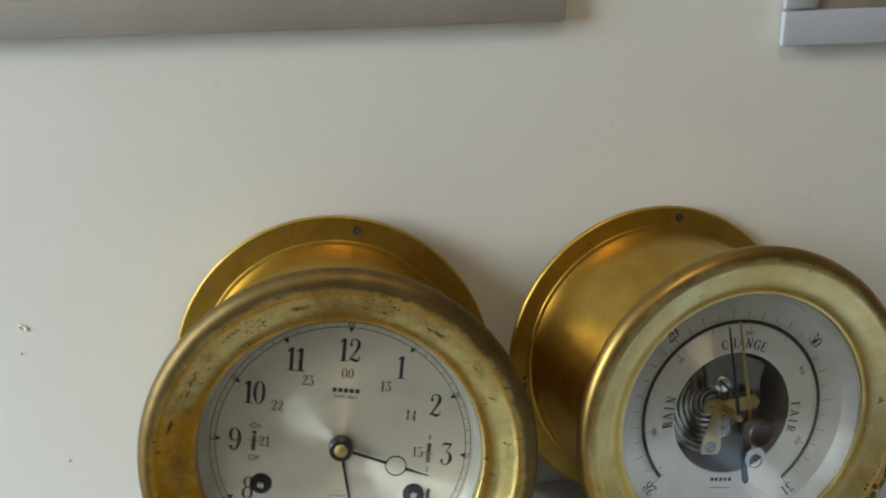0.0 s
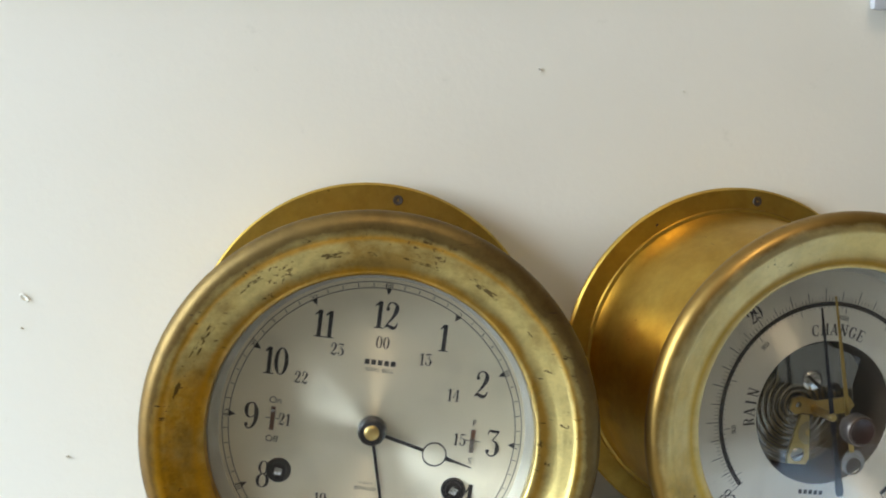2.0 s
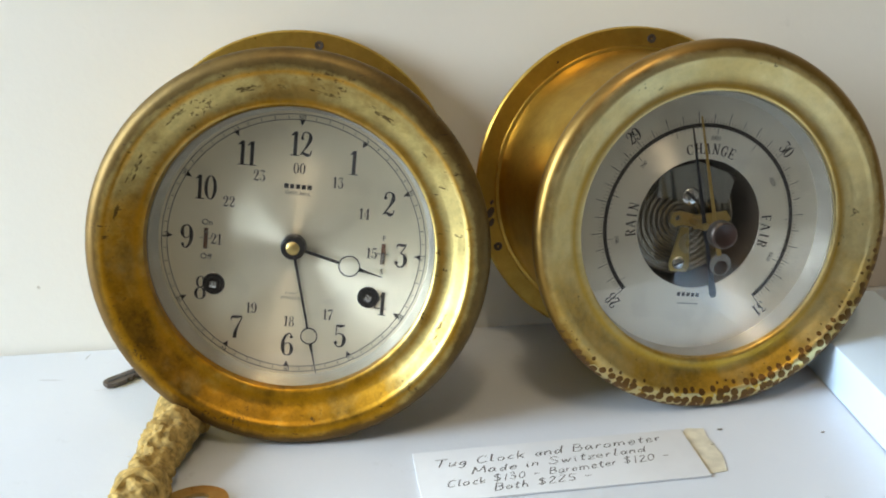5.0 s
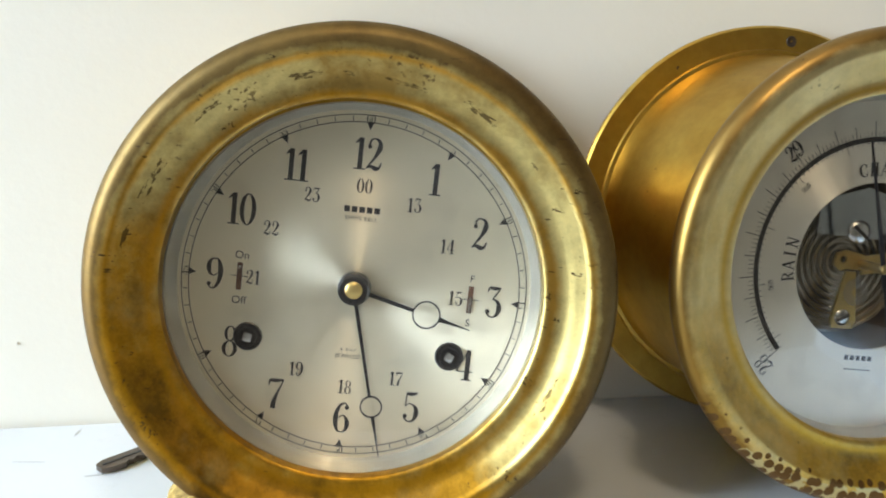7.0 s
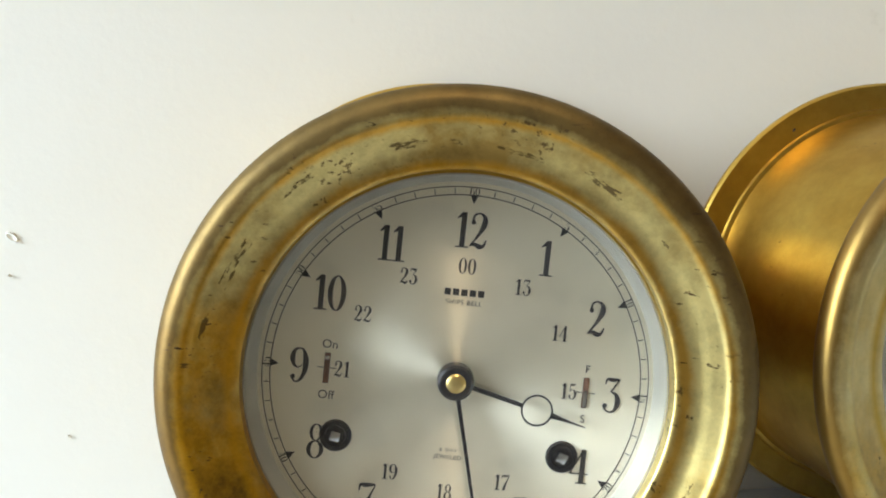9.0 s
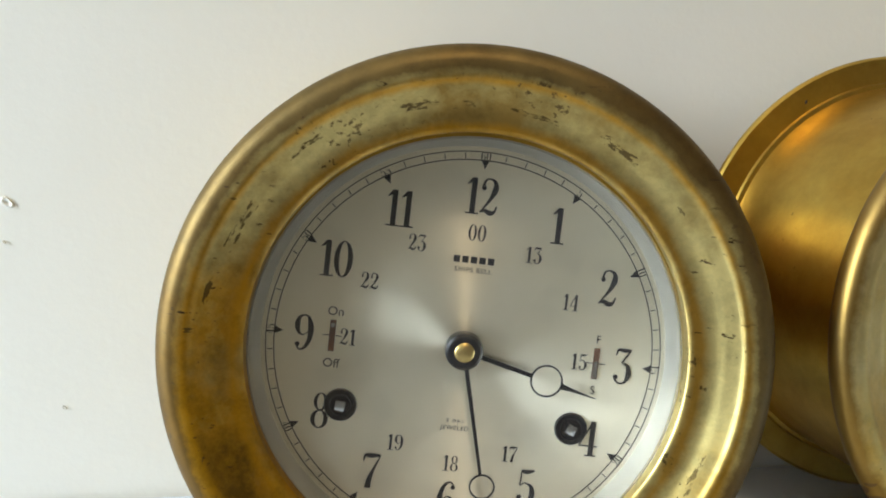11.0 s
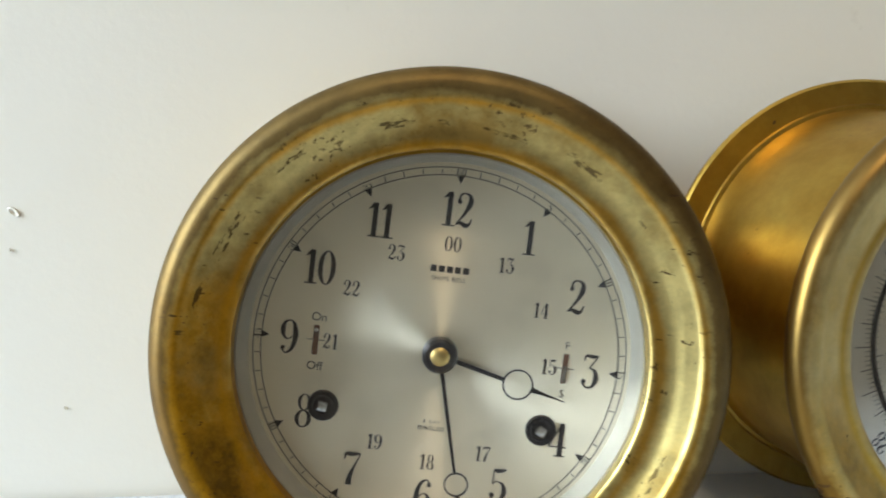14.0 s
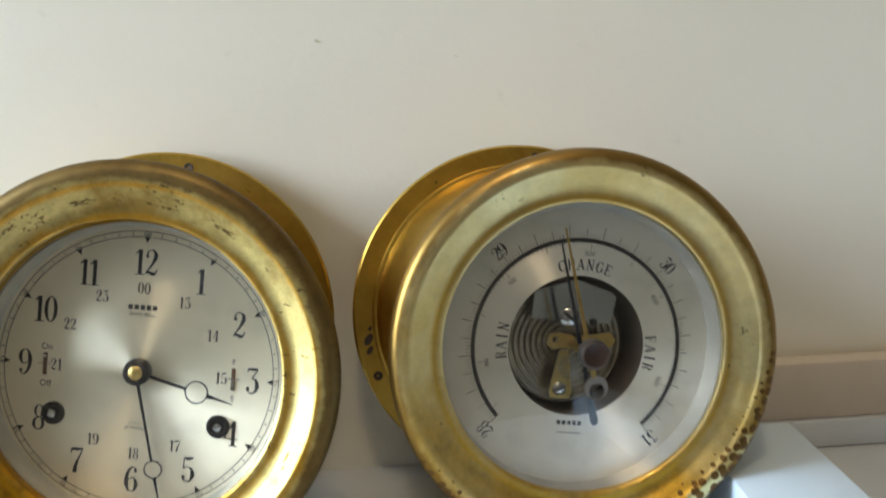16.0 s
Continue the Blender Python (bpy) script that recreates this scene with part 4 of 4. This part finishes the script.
SET = -16.5
sb = bmesh.new()
add_bm(sb, plate([(-0.0008, 0.002), (0.0008, 0.002), (0.0003, 0.0475), (-0.0003, 0.0475)], -0.0172, -0.0167))
add_bm(sb, plate([(-0.0009, -0.010), (0.0009, -0.010), (0.0009, 0.001), (-0.0009, 0.001)], -0.0172, -0.0167))
moon = circle(0, -0.0138, 0.0046, 44)
sb.transform(Matrix.Rotation(radians(SET), 4, "Y"))
set_hand = part("set_hand", sb, BRASS_FINE, baro, "thin brass set hand", False)
cb = plate(moon, -0.0172, -0.0165, [circle(0, -0.0152, 0.0030, 36)])
cb.transform(Matrix.Rotation(radians(SET), 4, "Y"))
part("crescent", cb, STEEL, set_hand, "bright steel crescent on the tail", False)
knob = [(0.0030, -0.0158), (0.0030, -0.0185), (0.0050, -0.0190), (0.0055, -0.0200), (0.0055, -0.0240), (0.0051, -0.0250), (0.0044, -0.0252)]
kb = part("set_knob", lathe(knob, 60), KNOB, baro, "round knob with a knurled steel rim")
part("knob_face", lathe([(0.0052, -0.0250), (0.0048, -0.0253), (0.0042, -0.0249), (0, -0.0248)], 40), BROWN, kb, "dark brown knob face")
for k in range(40):
    t = box(-0.00013, 0.00013, -0.0240, -0.0200, 0.0054, 0.0057)
    t.transform(Matrix.Rotation(2 * math.pi * k / 40, 4, "Y"))
    part("knurl", t, KNOB, kb, "", False)

# ---- small things on the shelf ----
TOP = 0.9002

# handwritten price card
cm = pose(0.0982, -0.1329, TOP, 0, 0, 2.5)
card = thing("price_card", cm, "white card with handwritten clock and barometer prices", "card")
part("card_sheet", box(-0.0545, 0.0545, -0.0172, 0.0172, 0.0, 0.0009, 0.0003), CARD, card)
for text, dx, dy, h, turn, wide in (("Tug Clock and Barometer", -0.0015, 0.0092, 0.0048, 3.0, 1.5), ("Made in Switzerland", 0.001, 0.0024, 0.0044, 3.6, 1.6),
                              ("Clock $130 - Barometer $120 -", 0.0, -0.0042, 0.0044, 3.8, 1.28), ("Both $225 --", -0.008, -0.0108, 0.0046, 3.4, 1.4)):
    bm = handwriting(text.replace("--", "-"), h, len(text), wide)
    bm.transform(Matrix.Rotation(radians(-90), 4, "X"))
    bm.transform(Matrix.Translation((dx, dy, 0.00094)) @ Matrix.Rotation(radians(turn), 4, "Z"))
    part("handwriting", bm, PEN, card, "", False)

# paper stain and specks on the shelf paint
def stain(name, x, y, pts, mat, label, cat, h=0.00012):
    bm = plate(pts, -h, 0.0)
    bm.transform(Matrix.Translation((x, y, TOP)) @ Matrix.Rotation(radians(-90), 4, "X"))
    return tagged(link(name, bm, mat, None, "", False), label, cat)


stain("yellow_stain", 0.1565, -0.1296, [(-0.004, -0.016), (0.004, -0.015), (0.006, -0.004), (0.0045, 0.009), (0.005, 0.0165), (-0.002, 0.0175), (-0.006, 0.012)], STAIN, "yellowed glue stain on the white shelf beside the card", "stain")
for x, y, r in ((0.1679, -0.1146, 0.0009), (0.2076, -0.1221, 0.0006), (0.1612, -0.1255, 0.0005), (0.0785, -0.1565, 0.0006)):
    stain("speck", x, y, [(r * (1.3 + 0.3 * math.sin(3 * k)) * math.cos(k * 0.7), r * (0.8 + 0.2 * math.cos(5 * k)) * math.sin(k * 0.7)) for k in range(9)], SPECK, "small dark speck on the white shelf", "speck", 0.0002)

# shallow scratches in the shelf paint
SCRATCH = plain("scratch_grey", (0.50, 0.52, 0.55), 0.6, 0, 0.2, 300)
for (xa, ya), (xb, yb), w in (((-0.1058, -0.0141), (-0.1046, -0.0075), 0.0006), ((-0.1230, -0.0323), (-0.1113, -0.0336), 0.0004), ((-0.0947, -0.0464), (-0.0845, -0.0447), 0.0003)):
    dx, dy = xb - xa, yb - ya
    n = math.hypot(dx, dy)
    ux, uy = -dy / n * w, dx / n * w
    stain("scratch", xa, ya, [(0, 0), (0.4 * dx + ux, 0.4 * dy + uy), (dx, dy), (0.6 * dx - 0.4 * ux, 0.6 * dy - 0.4 * uy)], SCRATCH, "faint grey scratch in the white shelf paint", "scratch", 0.0001)

# flat key, half under the clock
key = thing("key", pose(-0.0903, -0.0437, TOP + 0.0002, 0, 0, 39), "worn dark nickel key lying half behind the clock", "key")
teeth = [(0.0, -0.0020), (0.003, -0.0036), (0.0085, -0.0038), (0.0100, -0.0024), (0.0115, -0.0034), (0.0135, -0.0020), (0.0155, -0.0032), (0.0175, -0.0022), (0.0195, -0.0034), (0.0220, -0.0026), (0.0300, -0.0036), (0.0300, 0.0036), (0.003, 0.0036), (0.0, 0.0020)]
kb2 = plate(teeth, -0.0021, 0.0)
kb2.transform(Matrix.Rotation(radians(-90), 4, "X"))
blade = part("blade", kb2, KEY_STEEL, key, "", False)
part("groove", box(0.0015, 0.0285, -0.0004, 0.0006, 0.0021, 0.0023), BLACK, blade)
kh = plate(circle(0.036, 0.0, 0.0085, 32), -0.0021, 0.0, [circle(0.0395, 0.0, 0.0022, 20)])
kh.transform(Matrix.Rotation(radians(-90), 4, "X"))
part("bow", kh, KEY_STEEL, key, "", False)

# knotted cord fob with a brass ring plate
cord = thing("cord_fob", pose(0.002, -0.0013, TOP), "knotted straw-coloured cord with a flat brass ring plate", "key fob")


def strand(name, line, r, mat, twist=0.0, turns=0.0, phase=0.0):
    """A round cord along a line; twist: it winds about the line at that distance."""
    pts = [Vector(p) for p in smooth_profile(line, 14)]
    bm = bmesh.new()
    rings = []
    total = len(pts) - 1
    for k, p in enumerate(pts):
        d = (pts[min(k + 1, total)] - pts[max(k - 1, 0)]).normalized()
        u = d.orthogonal().normalized() if abs(d.z) > 0.95 else d.cross(Vector((0, 0, 1))).normalized()
        w = d.cross(u)
        ang = phase + 2 * math.pi * turns * k / total
        c = p + twist * (math.cos(ang) * u + math.sin(ang) * w)
        rings.append([bm.verts.new(c + r * (math.cos(a) * u + math.sin(a) * w)) for a in (2 * math.pi * j / 8 for j in range(8))])
    for a, b in zip(rings, rings[1:]):
        for j in range(8):
            bm.faces.new((a[j], a[(j + 1) % 8], b[(j + 1) % 8], b[j]))
    bm.faces.new(rings[0])
    bm.faces.new(list(reversed(rings[-1])))
    bmesh.ops.recalc_face_normals(bm, faces=bm.faces)
    return part(name, bm, mat, cord)


spine = [(-0.0490, -0.0780, 0.0090), (-0.0500, -0.0900, 0.0098), (-0.0535, -0.1060, 0.0096), (-0.0560, -0.1220, 0.0086), (-0.0575, -0.1360, 0.0082), (-0.0590, -0.1490, 0.0074), (-0.0600, -0.1545, 0.0060)]


def braided(name, line, radii, n=96, sides=56):
    """A thick knotted body with a diamond braid and frayed fibres."""
    pts = [Vector(p) for p in smooth_profile(line, 24)]
    bm = bmesh.new()
    rings = []
    total = len(pts) - 1
    for k, p in enumerate(pts):
        t = k / total
        d = (pts[min(k + 1, total)] - pts[max(k - 1, 0)]).normalized()
        u = d.cross(Vector((0, 0, 1))).normalized()
        w = u.cross(d)
        base = float(np.interp(t, np.linspace(0, 1, len(radii)), radii))
        ring = []
        for j in range(sides):
            a = 2 * math.pi * j / sides
            weave = max(math.sin(4 * a + 46 * t), math.sin(4 * a - 46 * t + 1.1))
            c = p + base * (math.cos(a) * u + math.sin(a) * w)
            lump = noise.noise(c * 240.0) * 0.0018 + noise.noise(c * 850.0) * 0.0009
            c = p + (base + 0.0011 * weave + lump) * (math.cos(a) * u + math.sin(a) * w)
            c.z = max(c.z, 0.0)
            ring.append(bm.verts.new(c))
        rings.append(ring)
    for a, b in zip(rings, rings[1:]):
        for j in range(sides):
            bm.faces.new((a[j], a[(j + 1) % sides], b[(j + 1) % sides], b[j]))
    bm.faces.new(rings[0])
    bm.faces.new(list(reversed(rings[-1])))
    bmesh.ops.recalc_face_normals(bm, faces=bm.faces)
    return part(name, bm, ROPE, cord)


braided("knotted_body", spine, (0.0072, 0.0100, 0.0088, 0.0084, 0.0070, 0.0066, 0.0086, 0.0078, 0.0022))
for cx, cy, cz, r in ((-0.0502, -0.0880, 0.0098, 0.0098), (-0.0582, -0.1430, 0.0084, 0.0084)):
    for lean in (-0.5, 0.0, 0.5):
        ringpts = [(cx + r * math.cos(a), cy + 0.0022 * math.sin(2 * a + lean * 3) + 0.005 * lean, max(0.0016, cz + r * math.sin(a))) for a in (2 * math.pi * j / 10 for j in range(11))]
        strand("collar_cord", ringpts, 0.0019, ROPE)
rng = random.Random(4)
hairs = bmesh.new()
for k in range(420):
    t = rng.random()
    i = t * (len(spine) - 1.001)
    p = Vector(spine[int(i)]).lerp(Vector(spine[int(i) + 1]), i - int(i))
    a = rng.uniform(-0.4, math.pi + 0.4)
    out = Vector((math.cos(a), rng.uniform(-0.7, 0.7), math.sin(a))).normalized()
    c = p + out * 0.0078
    e = c + out * rng.uniform(0.0008, 0.0034) + Vector((0, rng.uniform(-0.002, 0.002), 0))
    side = out.cross(Vector((0, 1, 0))).normalized() * 0.00012
    hairs.faces.new([hairs.verts.new(v) for v in (c - side, c + side, e)])
part("loose_fibres", hairs, ROPE, cord, "", False)
strand("tail_cord", [(-0.0600, -0.1480, 0.0060), (-0.0635, -0.1580, 0.0034), (-0.0650, -0.1700, 0.0024), (-0.0640, -0.1840, 0.0022)], 0.0022, ROPE)
strand("tail_cord", [(-0.0560, -0.1480, 0.0060), (-0.0530, -0.1550, 0.0050), (-0.0490, -0.1570, 0.0042), (-0.0455, -0.1540, 0.0034)], 0.0026, ROPE)
loop = [(0.0136 * math.cos(a) * (1.0 if math.cos(a) > 0 else 1.5), 0.0115 * math.sin(a)) for a in (2 * math.pi * j / 48 for j in range(48))]
hole = [(0.001 + 0.0062 * math.cos(a), 0.0022 + 0.0042 * math.sin(a)) for a in (2 * math.pi * j / 32 for j in range(32))]
tag = plate(loop, -0.0016, 0.0, [hole])
tag.transform(Matrix.Translation((-0.0410, -0.1425, 0.0002)) @ Matrix.Rotation(radians(-90), 4, "X") @ Matrix.Rotation(radians(-25), 4, "Y"))
part("ring_plate", tag, FOB, cord, "flat brass plate with an oval hole", False)
